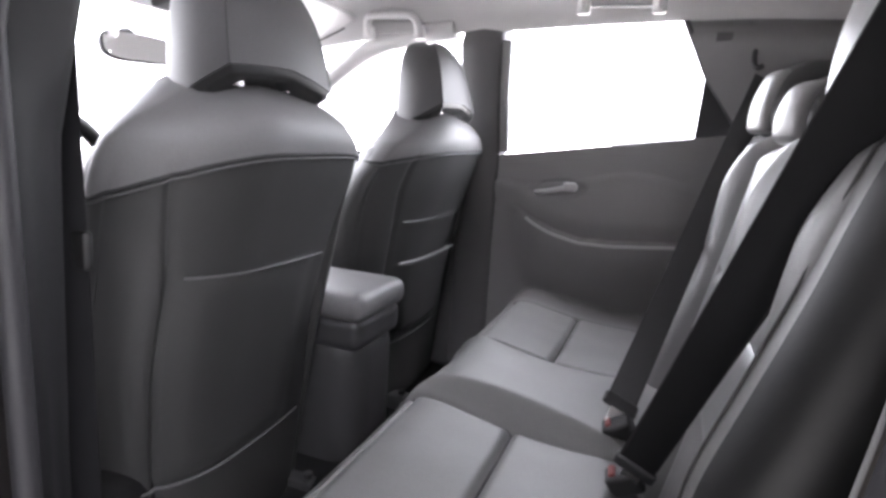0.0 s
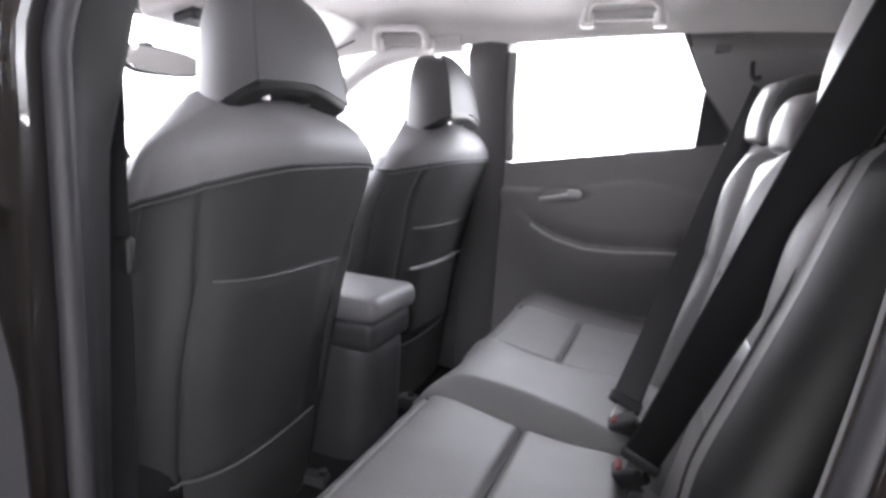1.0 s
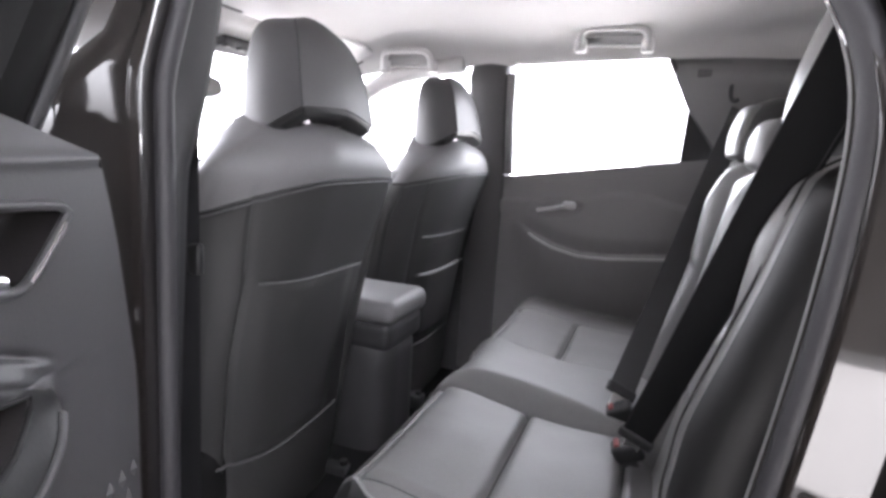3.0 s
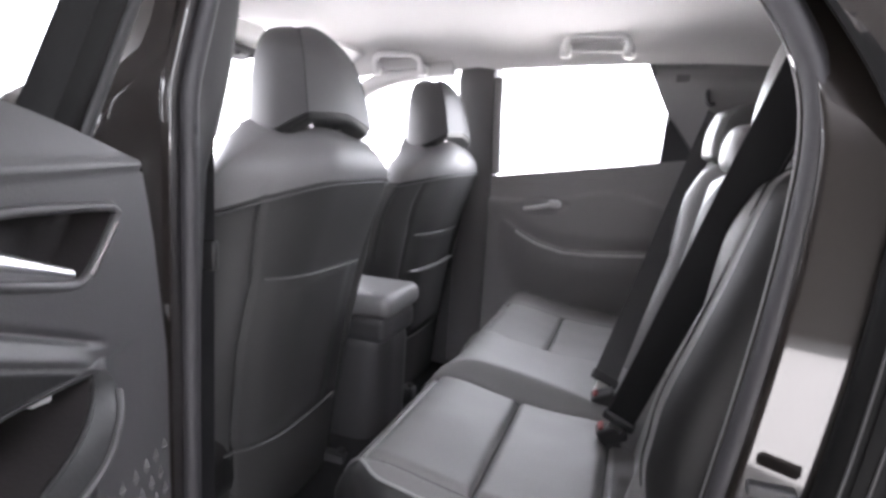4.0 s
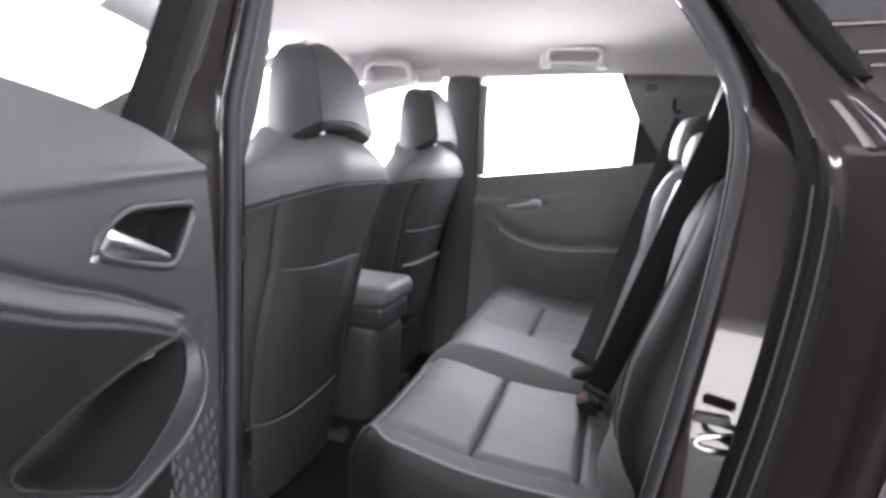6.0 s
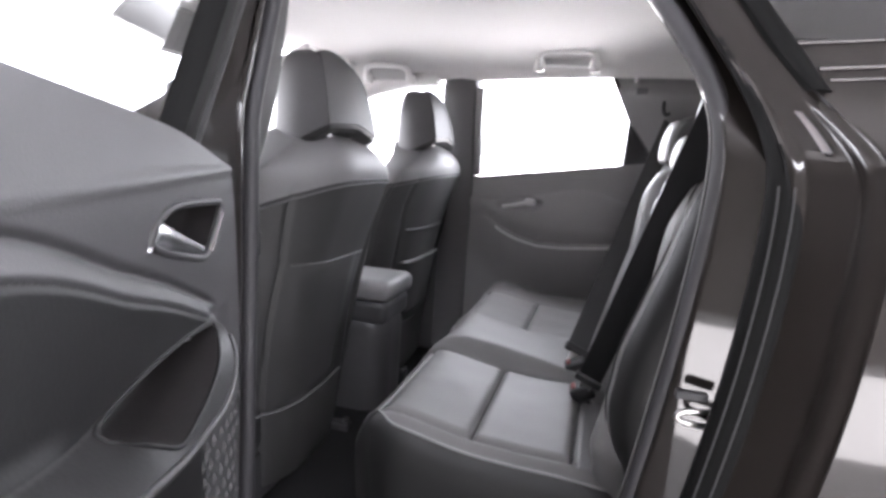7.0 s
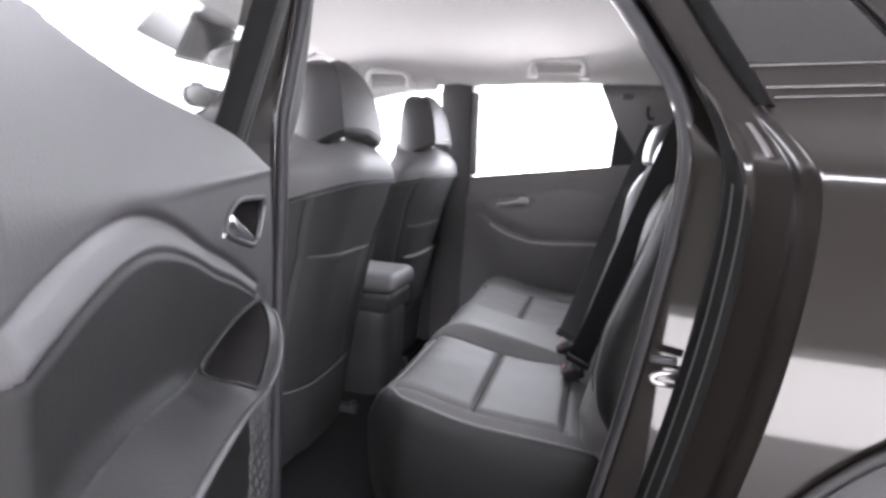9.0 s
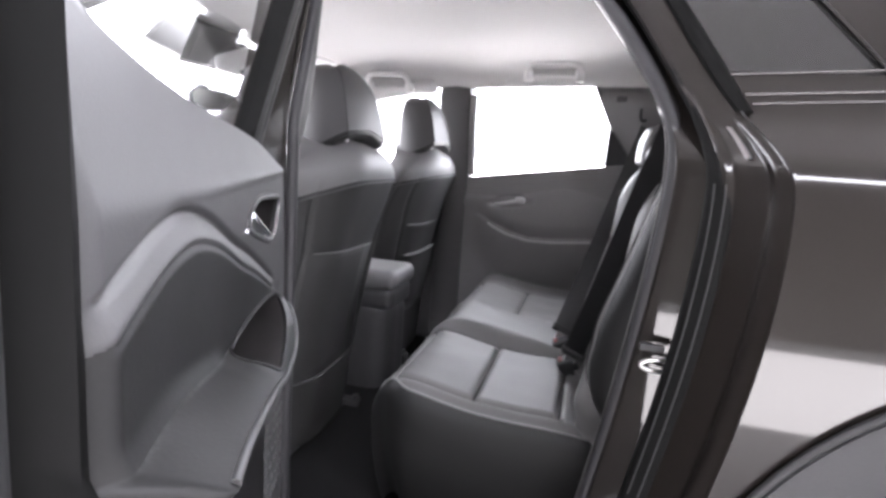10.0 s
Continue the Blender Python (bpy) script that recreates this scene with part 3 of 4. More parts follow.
# ---- seats in front ----
def front_seat(yc, pocket):
    ob = thing("bucket_seat", "dark grey leather front seat with map pocket" if pocket else "dark grey leather front seat with plain back panel", "car seat", (-0.45, yc, 0.36), group="front seats")
    REAR = [(0.40, -0.45), (0.60, -0.437), (0.75, -0.420), (0.90, -0.392), (1.0, -0.364), (1.08, -0.337), (1.12, -0.334), (1.155, -0.342), (1.185, -0.362), (1.205, -0.392), (1.212, -0.42)]
    HALF = [(0.40, 0.23), (0.55, 0.25), (0.75, 0.268), (0.95, 0.280), (1.05, 0.279), (1.10, 0.257), (1.14, 0.208), (1.165, 0.172), (1.19, 0.13), (1.212, 0.085)]
    DEEP = [(0.40, 0.12), (0.7, 0.13), (1.0, 0.115), (1.1, 0.10), (1.17, 0.08), (1.2, 0.05), (1.212, 0.02)]

    DIP = 0.03 if pocket else 0.062
    DOOR_SIDE = [(0.40, 0.25), (0.75, 0.285), (0.95, 0.30), (1.0, 0.292), (1.05, 0.262), (1.09, 0.225), (1.12, 0.182), (1.15, 0.125), (1.18, 0.08), (1.212, 0.05)] if pocket else [(0.40, 0.19), (0.75, 0.205), (0.9, 0.195), (1.0, 0.199), (1.03, 0.202), (1.06, 0.203), (1.09, 0.199), (1.12, 0.182), (1.15, 0.150), (1.18, 0.108), (1.212, 0.06)]

    def wide(t, z):
        return smoothed(DOOR_SIDE if t < 0 else HALF, z)

    def face(t, z, out=0.0):
        """The rear face, t from -1 to 1 across it."""
        a = abs(t)
        back = 0.018 * a * a + 0.055 * max(0.0, (a - 0.80) / 0.20) ** 2.2
        if t < 0:
            back = (0.09 if pocket else 0.13) * a ** 2.5 * smoothed(HALF, z) / 0.28
        # a centre panel sunk between two rolled bolsters, with a sewn groove on either side
        low = ease(1.10, 1.04, z)
        inner, outer = lerp([(0.55, 0.64), (0.90, 0.66), (1.08, 0.74)], z), 0.95
        if t > 0:
            inner = lerp([(0.55, 0.86), (0.80, 0.76), (1.08, 0.84)], z)
        back += 0.006 * math.exp(-((a - inner) / 0.022) ** 2) * low
        back -= 0.011 * low * math.sin(math.pi * max(0.0, min(1.0, (a - inner) / (outer + 0.04 - inner)))) ** 0.8 * ease(0.97, 0.86, z) ** 0.5 if a > inner else 0.0
        back += 0.004 * math.exp(-((a - outer) / 0.018) ** 2) * low
        return (smoothed(REAR, z) - back + out, yc + t * wide(t, z), z)

    def ring(z, grow=0.0, dip=0.0):
        """A section of the backrest; dip lowers it towards the sides."""
        w, dp = smoothed(HALF, z) + grow, lerp(DEEP, z)
        pts = []
        for t in span(-1, 1, 141):
            zt = z - dip * (abs(t) ** 2.5 if t < 0 else 0.3 * t ** 6)
            x, y, _ = face(t, zt, grow)
            pts.append((x, yc + t * (wide(t, zt) + grow), zt))
        w = smoothed(HALF, z) + grow
        xl, xe = pts[0][0], pts[-1][0]
        for f in span(0, 1, 9)[1:]:
            pts.append((xe - dp * f, yc + w * (1 + 0.02 * math.sin(math.pi * f) - 0.15 * f * f), z))
        for t in span(1, -1, 17)[1:-1]:
            pts.append((xe - dp - 0.02 + 0.04 * t * t, yc + 0.85 * (wide(t, z) + grow) * t, z))
        dl, z, w = max(0.02, dp - (xe - xl)), z - dip, wide(-1, z - dip) + grow
        for f in span(1, 0, 9)[:-1]:
            pts.append((xl - dl * f, yc - w * (1 + 0.02 * math.sin(math.pi * f) - 0.15 * f * f), z))
        return pts

    part("backrest", sheet([ring(z) for z in span(0.40, 1.085, 40)], close_v=True, cap=True), VINYL, ob, "dark vinyl lower back")
    def lowered(pts):
        """The shoulder drawn down to where it passes under the headrest."""
        return [(x, y, z - 0.2 * max(0.0, z - 1.10)) for x, y, z in pts]

    part("shoulder_cover", sheet([lowered(ring(z, 0.003, DIP * ease(1.18, 1.085, z))) for z in span(1.085, 1.2115, 30)], close_v=True, cap=True), LEATHER_FRONT, ob, "grey leather shoulder cover")
    edge = [Vector(p) + Vector((0.001, 0, 0)) for p in ring(1.085, 0.003, DIP)]
    part("seam", tube(edge, 0.003, 8, closed=True), SEAM, ob)
    part("piping", tube([p + Vector((0.0005, 0, -0.006)) for p in edge], 0.0018, 8, closed=True), PIPING_SOFT, ob, "grey stitched piping")

    def panel(z0, z1, t0, t1, out):
        rows = []
        for f in span(0, 1, 26):
            row = []
            for g in span(-1, 1, 32):
                z = z0 + (z1 - z0) * f
                e = min(ease(0, 0.05, f), ease(0, 0.04, 1 - f), ease(0, 0.30, 1 - abs(g)))
                row.append(face(g * (t0 + (t1 - t0) * f), z, out * e))
            rows.append(row)
        return sheet(rows)

    part("back_panel", panel(0.585, 0.908, 0.60, 0.62, 0.005), VINYL, ob)
    part("panel_edge", tube([face(t, 0.906 - 0.008 * t, 0.0055) for t in span(-0.60, 0.66, 30)], 0.0022, 8), PIPING_SOFT, ob)
    part("panel_edge", tube([face(t, 0.580 + 0.004 * t, 0.005) for t in span(-0.92, 0.72, 30)], 0.0026, 8), PIPING_SOFT, ob)
    for sgn in (-1, 1):
        part("bolster_seam", tube([face(sgn * 0.95, z, 0.001) for z in span(0.55, 1.03, 30)], 0.0013, 6), PIPING_DARK, ob)
    part("panel_seam", tube([face(-lerp([(0.55, 0.64), (0.90, 0.66), (1.08, 0.74)], z), z, 0.0015) for z in span(0.93, 1.06, 14)], 0.0012, 6), PIPING_DARK, ob)
    if pocket:
        part("map_pocket", panel(0.605, 0.805, 0.60, 0.62, 0.02), VINYL, ob, "dark vinyl map pocket")
        part("pocket_edge", tube([face(t, 0.803, 0.018) for t in span(-0.58, 0.58, 24)], 0.003, 8), PIPING, ob)
    # cushion
    part("seat_cushion", soft((-0.74, yc, 0.55), (0.26, 0.25, 0.08), 0.05), LEATHER_DARK, ob)
    part("seat_base", box((-0.70, yc, 0.43), (0.22, 0.22, 0.06), 0.01), CONSOLE, ob)
    for d in ((-0.10,) if pocket else (0.20,)):
        part("seat_rail", box((-0.60, yc + d, 0.405), (0.19, 0.020, 0.020), 0.004), CONSOLE, ob)
        part("rail_bolt", tube([(-0.425, yc + d, 0.424), (-0.425, yc + d, 0.436)], 0.010, 6), CONSOLE, ob, "dark bolt head")
    part("recliner_cover", soft((-0.53, yc - 0.262, 0.52), (0.10, 0.02, 0.05), 0.018), CONSOLE, ob)

    # headrest: a flat rear face and flat flanks that meet in sewn creases, domed at the top
    hy = yc + 0.020
    def pad_ring(a, lift=0.0):
        """A section of the pad at the angle a of its dome."""
        k, fold = math.sin(a), max(0.0, math.cos(a)) ** 0.5
        z, wide_r = 1.203 + 0.157 * k, 0.119 * (1 - 0.08 * k)
        xr, deep = -0.350 - 0.026 * k - 0.014 * k ** 5, 0.135
        pts = []
        for t in span(-1, 1, 25):
            pts.append((xr + 0.010 * (1 - t * t) - 0.004, hy + t * wide_r))
        for f in span(0, 1, 13)[1:]:
            pts.append((xr - 0.004 - deep * f, hy + wide_r * (1 + 0.05 * math.sin(math.pi * f) - 0.24 * f ** 3)))
        for t in span(1, -1, 13)[1:-1]:
            pts.append((xr - 0.004 - deep - 0.016 * (1 - t * t), hy + 0.76 * wide_r * t))
        for f in span(1, 0, 13)[:-1]:
            pts.append((xr - 0.004 - deep * f, hy - wide_r * (1 + 0.05 * math.sin(math.pi * f) - 0.24 * f ** 3)))
        cx = xr - 0.055
        out = []
        for x, y in pts:
            q = (0.50 * (x - xr) - 0.018 * max(0.0, (y - hy) / 0.118)) * (1 - k) ** 1.2
            out.append((cx + (x - cx) * fold, hy + (y - hy) * fold, z + q - 0.010 * ((y - hy) / 0.118) ** 2 * k + lift))
        return out

    rings = [pad_ring(a) for a in span(0, math.pi / 2 - 0.03, 34)]
    part("headrest", sheet(rings, close_v=True, cap=True), HEADREST, ob, "grey leather headrest")
    for k in (0, 24):
        part("seam", tube([r[k] for r in rings[:-3]], 0.0014, 6), SEAM, ob)
    under = [[(hx + (x - hx) * f, hy + (y - hy) * f, z - dz) for x, y, z in rings[0]] for hx in (-0.40,) for f, dz in ((0.97, -0.004), (0.95, 0.010), (0.86, 0.017), (0.4, 0.019))]
    # near-black band stands for the shade in the gap under the pad
    part("headrest_underside", sheet(under, close_v=True, cap=True), SHADE_BLACK, ob, "headrest underside, near-black for the shade in the gap")
    for d in (-0.055, 0.055):
        part("headrest_post", tube([(-0.395, yc + d, 1.17), (-0.40, yc + d, 1.24)], 0.006, 12), STEEL, ob, "steel headrest post")
        part("post_sleeve", tube([(-0.385, yc + d, 1.176), (-0.385, yc + d, 1.196)], 0.013, 14), CHROME_DULL, ob)
    return ob


front_seat(-0.302, False)
front_seat(0.44, True)


# ---- centre console ----
def build_console():
    ob = thing("centre_console", "dark centre console with padded grey armrest lid", "console", (-0.5, 0.03, 0.38))
    part("console_body", soft((-0.62, 0.04, 0.55), (0.272, 0.098, 0.180), 0.06), CONSOLE, ob)
    part("armrest_lid", soft((-0.50, 0.04, 0.780), (0.165, 0.106, 0.030), 0.026), LEATHER_FRONT, ob, "padded grey leather armrest lid")
    part("lid_base", soft((-0.50, 0.04, 0.722), (0.154, 0.098, 0.034), 0.02), CONSOLE, ob)
    return ob


build_console()


# ---- rear bench ----
def build_bench():
    ob = thing("rear_bench", "grey leather rear bench with three headrests", "car seat", (0.1, 0, 0.36))
    TOP = [(-0.208, 0.644), (-0.195, 0.666), (-0.17, 0.685), (-0.13, 0.688), (-0.06, 0.675), (0.0, 0.664), (0.08, 0.658), (0.17, 0.655), (0.27, 0.645)]

    def pit(v, w, deep):
        return deep * math.exp(-(v / w) ** 2)

    def outer_cushion(sign):
        """A seat cushion with two sewn pads; sign -1 at the near side, 1 at the far side."""
        inner, outer = 0.157, 0.548 if sign < 0 else 0.60
        seam_out, front, rear = 0.516, -0.172, 0.178

        def surface(x, y):
            z = curve(TOP, x)
            inside = min(ease(front, front + 0.018, x), ease(rear, rear - 0.018, x), ease(seam_out, seam_out - 0.018, y), ease(inner, inner + 0.018, y))
            pads = min(ease(0.0, 0.016, abs(x)), 1.0)
            z += 0.0045 * inside * pads
            z -= pit(x, 0.004, 0.008) * ease(seam_out + 0.004, seam_out - 0.004, y)
            if x < rear + 0.01 and x > front - 0.01:
                z -= pit(y - seam_out, 0.004 if sign < 0 else 0.006, 0.007 if sign < 0 else 0.013)
            if y < seam_out + 0.005:
                z -= pit(x - front, 0.004, 0.006) + pit(x - rear, 0.005, 0.008)
            z += (-0.014 if sign < 0 else 0.022) * ease(seam_out + 0.004, outer, y) ** 1.5
            z -= 0.014 * (1 - ease(inner, inner + 0.012, y))
            z += 0.0015 * noise.noise(Vector((x * 14, y * 14 * sign, 3.0)))
            return z

        def bound(x):
            """The outer edge, drawn in towards the front corner."""
            return outer - 0.045 * ease(-0.10, -0.208, x) ** 2

        rows = []
        for x in span(-0.208, 0.27, 150):
            rows.append([(x, sign * (inner + (bound(x) - inner) * f), surface(x, inner + (bound(x) - inner) * f)) for f in span(0, 1, 110)])
        part("seat_cushion", thick(sheet(rows), 0.006), CUSHION, ob)
        edge = [(x, bound(x)) for x in span(0.27, -0.208, 40)] + [(-0.208, y) for y in span(bound(-0.208), inner, 24)[1:]]
        ring = [Vector((x, sign * y, surface(x, y))) for x, y in edge]
        skirt = []
        for p, (x, y) in zip(ring, edge):
            nx, ny = (0, 1) if x > -0.15 else ((-0.7, 0.7) if y > 0.44 else (-1, 0))
            col = [p + Vector((nx * o, sign * ny * o, 0)) + Vector((0, 0, dz)) for o, dz in ((0.0, 0.0), (0.010, -0.010), (0.017, -0.03), (0.018, -0.07), (0.012, -0.14), (0.0, -0.20), (-0.02, -0.27))]
            skirt.append(col)
        # cushion leather made near-black: the shade below the edge is in its colour
        part("cushion_side", sheet(skirt), LEATHER_DARK, ob, "cushion side with shade put into its leather colour")
        part("piping", tube([p + Vector((0, sign * 0.001, 0.0015)) for p in ring], 0.0024, 8), PIPING, ob, "pale piping")
        part("seam", tube([(x, sign * (inner + 0.001), surface(x, inner + 0.001) + 0.010) for x in span(-0.19, 0.20, 40)], 0.0022, 6), SEAM, ob)
        thread = [(sign * y, surface(0.0, y)) for y in span(inner + 0.012, seam_out, 20)]
        part("seam", tube([(0.0, y, z + 0.002) for y, z in thread], 0.0024, 6), SEAM, ob)
        part("seam", tube([(x, sign * seam_out, surface(x, seam_out) + 0.0015) for x in span(front, rear, 30)], 0.0022, 6), SEAM, ob)
        part("seam", tube([(rear, sign * y, surface(rear, y) + 0.001) for y in span(inner + 0.01, seam_out, 20)], 0.0014, 6), SEAM, ob)

    def middle_cushion():
        rows = []
        for x in span(-0.208, 0.27, 90):
            row = []
            for y in span(-0.155, 0.155, 70):
                a = abs(y) / 0.155
                swell = math.sin(math.pi * max(0.0, min(1.0, (x + 0.215) / 0.40))) ** 0.7
                crease = 1.0 - 0.42 * swell
                drop = max(0.0, (a - crease) / max(1 - crease, 0.02))
                z = curve(TOP, x) + 0.010 + 0.024 * swell * (1 - 0.12 * a * a) - (0.034 * swell + 0.004) * drop ** 1.15
                z -= 0.012 * ease(0.96, 1.0, a)
                row.append((x + 0.022 * (1 - a * a) * ease(-0.12, -0.208, x), y, z + 0.002 * noise.noise(Vector((x * 12, y * 12, 7.0)))))
            rows.append(row)
        part("seat_cushion", thick(sheet(rows), 0.006), CUSHION, ob)
        first = rows[0]
        # same painted shade on the front of the middle cushion
        part("cushion_side", sheet([[Vector(p) + Vector((o, 0, dz)) for o, dz in ((0.0, 0.0), (-0.010, -0.012), (-0.016, -0.05), (-0.01, -0.14), (0.02, -0.26))] for p in first]), LEATHER_DARK, ob, "cushion side with shade put into its leather colour")
        part("piping", tube([Vector(p) + Vector((0, 0, 0.001)) for p in first], 0.0022, 8), PIPING, ob, "pale piping")

    # skirt darkened the same way for the shade under the cushions
    part("bench_base", soft((0.07, 0, 0.49), (0.235, 0.52, 0.125), 0.05), LEATHER_DARK, ob, "bench skirt with shade put into its leather colour")
    outer_cushion(-1)
    middle_cushion()
    outer_cushion(1)

    def xf(z):
        return 0.225 + (z - 0.66) * 0.205

    def backrest(y0, y1, z1, mid):
        rows = []
        w = y1 - y0
        for z in span(0.60, z1, 56):
            front, back = [], []
            t = ease(z1 - 0.06, z1, z)
            waist = 0.025 * math.exp(-((z - 0.93) / 0.10) ** 2)
            for f in span(0, 1, 61):
                y = y0 + w * f + (0.5 - f) * 0.06 * t
                e = min(f, 1 - f)
                x = xf(z) + 0.06 * t * t
                if mid:
                    x += 0.02 * (1 - ease(0, 0.12, e))
                else:
                    x -= (0.034 - 0.4 * waist) * math.exp(-((e - 0.13) / 0.075) ** 2) * ease(z1 + 0.02, z1 - 0.12, z)
                    x += 0.055 * (1 - ease(0, 0.11, e)) ** 1.5
                    x += 0.009 * math.exp(-((e - 0.235) / 0.010) ** 2)
                for zc in (0.80, 0.93, 1.06):
                    x += 0.007 * math.exp(-((z - zc) / 0.005) ** 2) * ease(0.23, 0.25, e)
                if not mid:
                    x += 0.08 * ease(0.72, 0.62, z) * (1 - ease(0.04, 0.22, f if y0 < 0 else 1 - f))
                front.append((x, y, z))
            for f in span(1, 0, 9):
                back.append((xf(z) + 0.14 - 0.03 * t, y0 + w * f + (0.5 - f) * 0.06 * t, z))
            rows.append(front + back)
        # paler, glossier copy of the cushion leather, holding the light from the windows
        part("backrest", sheet(rows, close_v=True, cap=True), LEATHER_LIT, ob)
        if not mid:
            out = -1 if y0 < 0 else 1
            CREST = [(0.58, 0.285), (0.64, 0.272), (0.69, 0.256), (0.735, 0.234), (0.79, 0.224), (0.83, 0.228), (0.88, 0.235), (0.96, 0.260), (1.036, 0.284), (1.135, 0.313), (1.19, 0.341)]
            side = []
            for z in span(0.59, z1 - 0.004, 56):
                xc, t = curve(CREST, z) - 0.004, ease(z1 - 0.06, z1, z)
                shut = 0.5 * ease(0.64, 0.59, z)
                side.append([(xc + dx + 0.05 * t * t + 0.03 * shut, out * (dy - 0.03 * t - 0.02 * shut), z) for dx, dy in ((0.030, 0.505), (0.012, 0.520), (0.003, 0.540), (0.0, 0.556), (0.004, 0.574), (0.016, 0.590), (0.035, 0.601), (0.07, 0.608), (0.12, 0.608), (0.17, 0.59))])
            # one leather: light is painted into the crest, shade into flank and foot
            part("bolster_crest", sheet([r[:5] for r in side[5:]]), LEATHER_LIT, ob, "leather bolster crest with light put into its colour")
            part("bolster_foot", sheet([r[:5] for r in side[:6]]), SHADE_BLACK, ob, "leather bolster foot with shade put into its colour")
            part("side_bolster", sheet([r[4:] for r in side]), SHADE_BLACK, ob, "leather outer bolster with shade put into its colour")
            part("seam", tube([Vector(r[3]) + Vector((-0.001, -0.0005 * out * -1, 0)) for r in side], 0.0016, 6), SEAM, ob)

    backrest(-0.60, -0.135, 1.185, False)
    backrest(-0.13, 0.13, 1.165, True)
    backrest(0.135, 0.60, 1.185, False)
    for yc, zt, hw, hh in ((-0.37, 0.025, 0.112, 0.092), (0.0, -0.050, 0.078, 0.048), (0.37, -0.010, 0.090, 0.066)):
        def shape(p, yc=yc, hw=hw, hh=hh, zt=zt):
            f = (p.z - 1.2 - zt) / 0.15
            return Vector((p.x + 0.03 * f + 0.024 * ((p.y - yc) / hw) ** 2 + 0.012 * ((p.z - 1.243 - zt) / hh) ** 2, yc + (p.y - yc) * (1 - 0.3 * max(0, f) ** 2), p.z))
        # near-black sides and pale front carry the shade and light of each face
        part("headrest", soft((0.374, yc, 1.243 + zt), (0.050, hw + 0.020, hh + 0.010), 0.042, shape, e=5), SHADE_BLACK, ob, "headrest shell with its shaded sides put into the colour")
        part("headrest_pad", soft((0.326, yc, 1.240 + zt), (0.013, hw * 0.86, hh * 0.94), 0.012, shape, e=5), LEATHER_LIT, ob, "headrest pad with window light put into its leather colour")
        for s in (-0.05, 0.05):
            part("headrest_post", tube([(0.385, yc + s, 1.15), (0.385, yc + s, 1.2)], 0.006, 10), STEEL, ob)
    return ob


build_bench()


# ---- belts ----
def strap(name, a, b, width, across, mat, label, sag=0.0):
    ob = thing(name, label, "seat belt", a, group="rear seat belts")
    a, b, across = Vector(a), Vector(b), Vector(across).normalized()
    rows = []
    for k in range(25):
        f = k / 24
        p = a.lerp(b, f) + Vector((sag * math.sin(math.pi * f), 0, 0))
        rows.append([p + across * (width * g) + Vector((0.0015 * math.cos(3 * g + f * 4), 0, 0)) for g in span(-0.5, 0.5, 7)])
    part("webbing", thick(sheet(rows), 0.0012), mat, ob)
    for g in (-0.46, 0.46):
        part("stitched_edge", tube([row[3] + across * (width * g) + Vector((-0.001, -0.001, 0)) for row in rows], 0.0008, 5), SEAM, ob)
    way = (b - a).normalized()
    part("tongue", soft(a + way * 0.012, (0.029, 0.006, 0.011), 0.005, turn=Matrix((across, way.cross(across), way)).transposed()), RUBBER, ob, "black moulded belt tongue")
    part("tongue_plate", box(a - way * 0.012, (0.012, 0.0015, 0.014), 0.001, turn=Matrix((across, way.cross(across), way)).transposed()), STEEL, ob, "steel tongue plate")
    return ob


strap("seat_belt", (0.188, -0.262, 0.703), (0.335, -0.635, 1.30), 0.050, (0.93, -0.13, -0.35), WEBBING, "black webbing seat belt buckled over the near bench seat")
strap("seat_belt", (0.153, -0.088, 0.706), (0.36, 0.56, 1.30), 0.050, (0.93, 0.05, -0.42), WEBBING_GREY, "dark grey webbing seat belt for the middle seat")


def buckle(x, y, z, red=True):
    ob = thing("buckle", "black plastic belt buckle with red release button", "belt buckle", (x, y, z), group="belt buckles")
    tilt = Euler((radians(18), radians(-28), 0)).to_matrix()
    part("buckle_body", soft((x, y, z), (0.024, 0.015, 0.018), 0.007, turn=tilt), RUBBER, ob)
    part("release_button", soft((x - 0.018, y - 0.003, z + 0.009), (0.005, 0.010, 0.005), 0.003, m=2, turn=tilt), RED, ob, "dull red release button")
    part("buckle_stalk", soft((x + 0.014, y + 0.004, z - 0.036), (0.012, 0.005, 0.030), 0.004, m=2, turn=tilt), WEBBING_GREY, ob, "grey webbing stalk")
    return ob


buckle(0.180, -0.240, 0.676)
buckle(0.160, -0.105, 0.682)


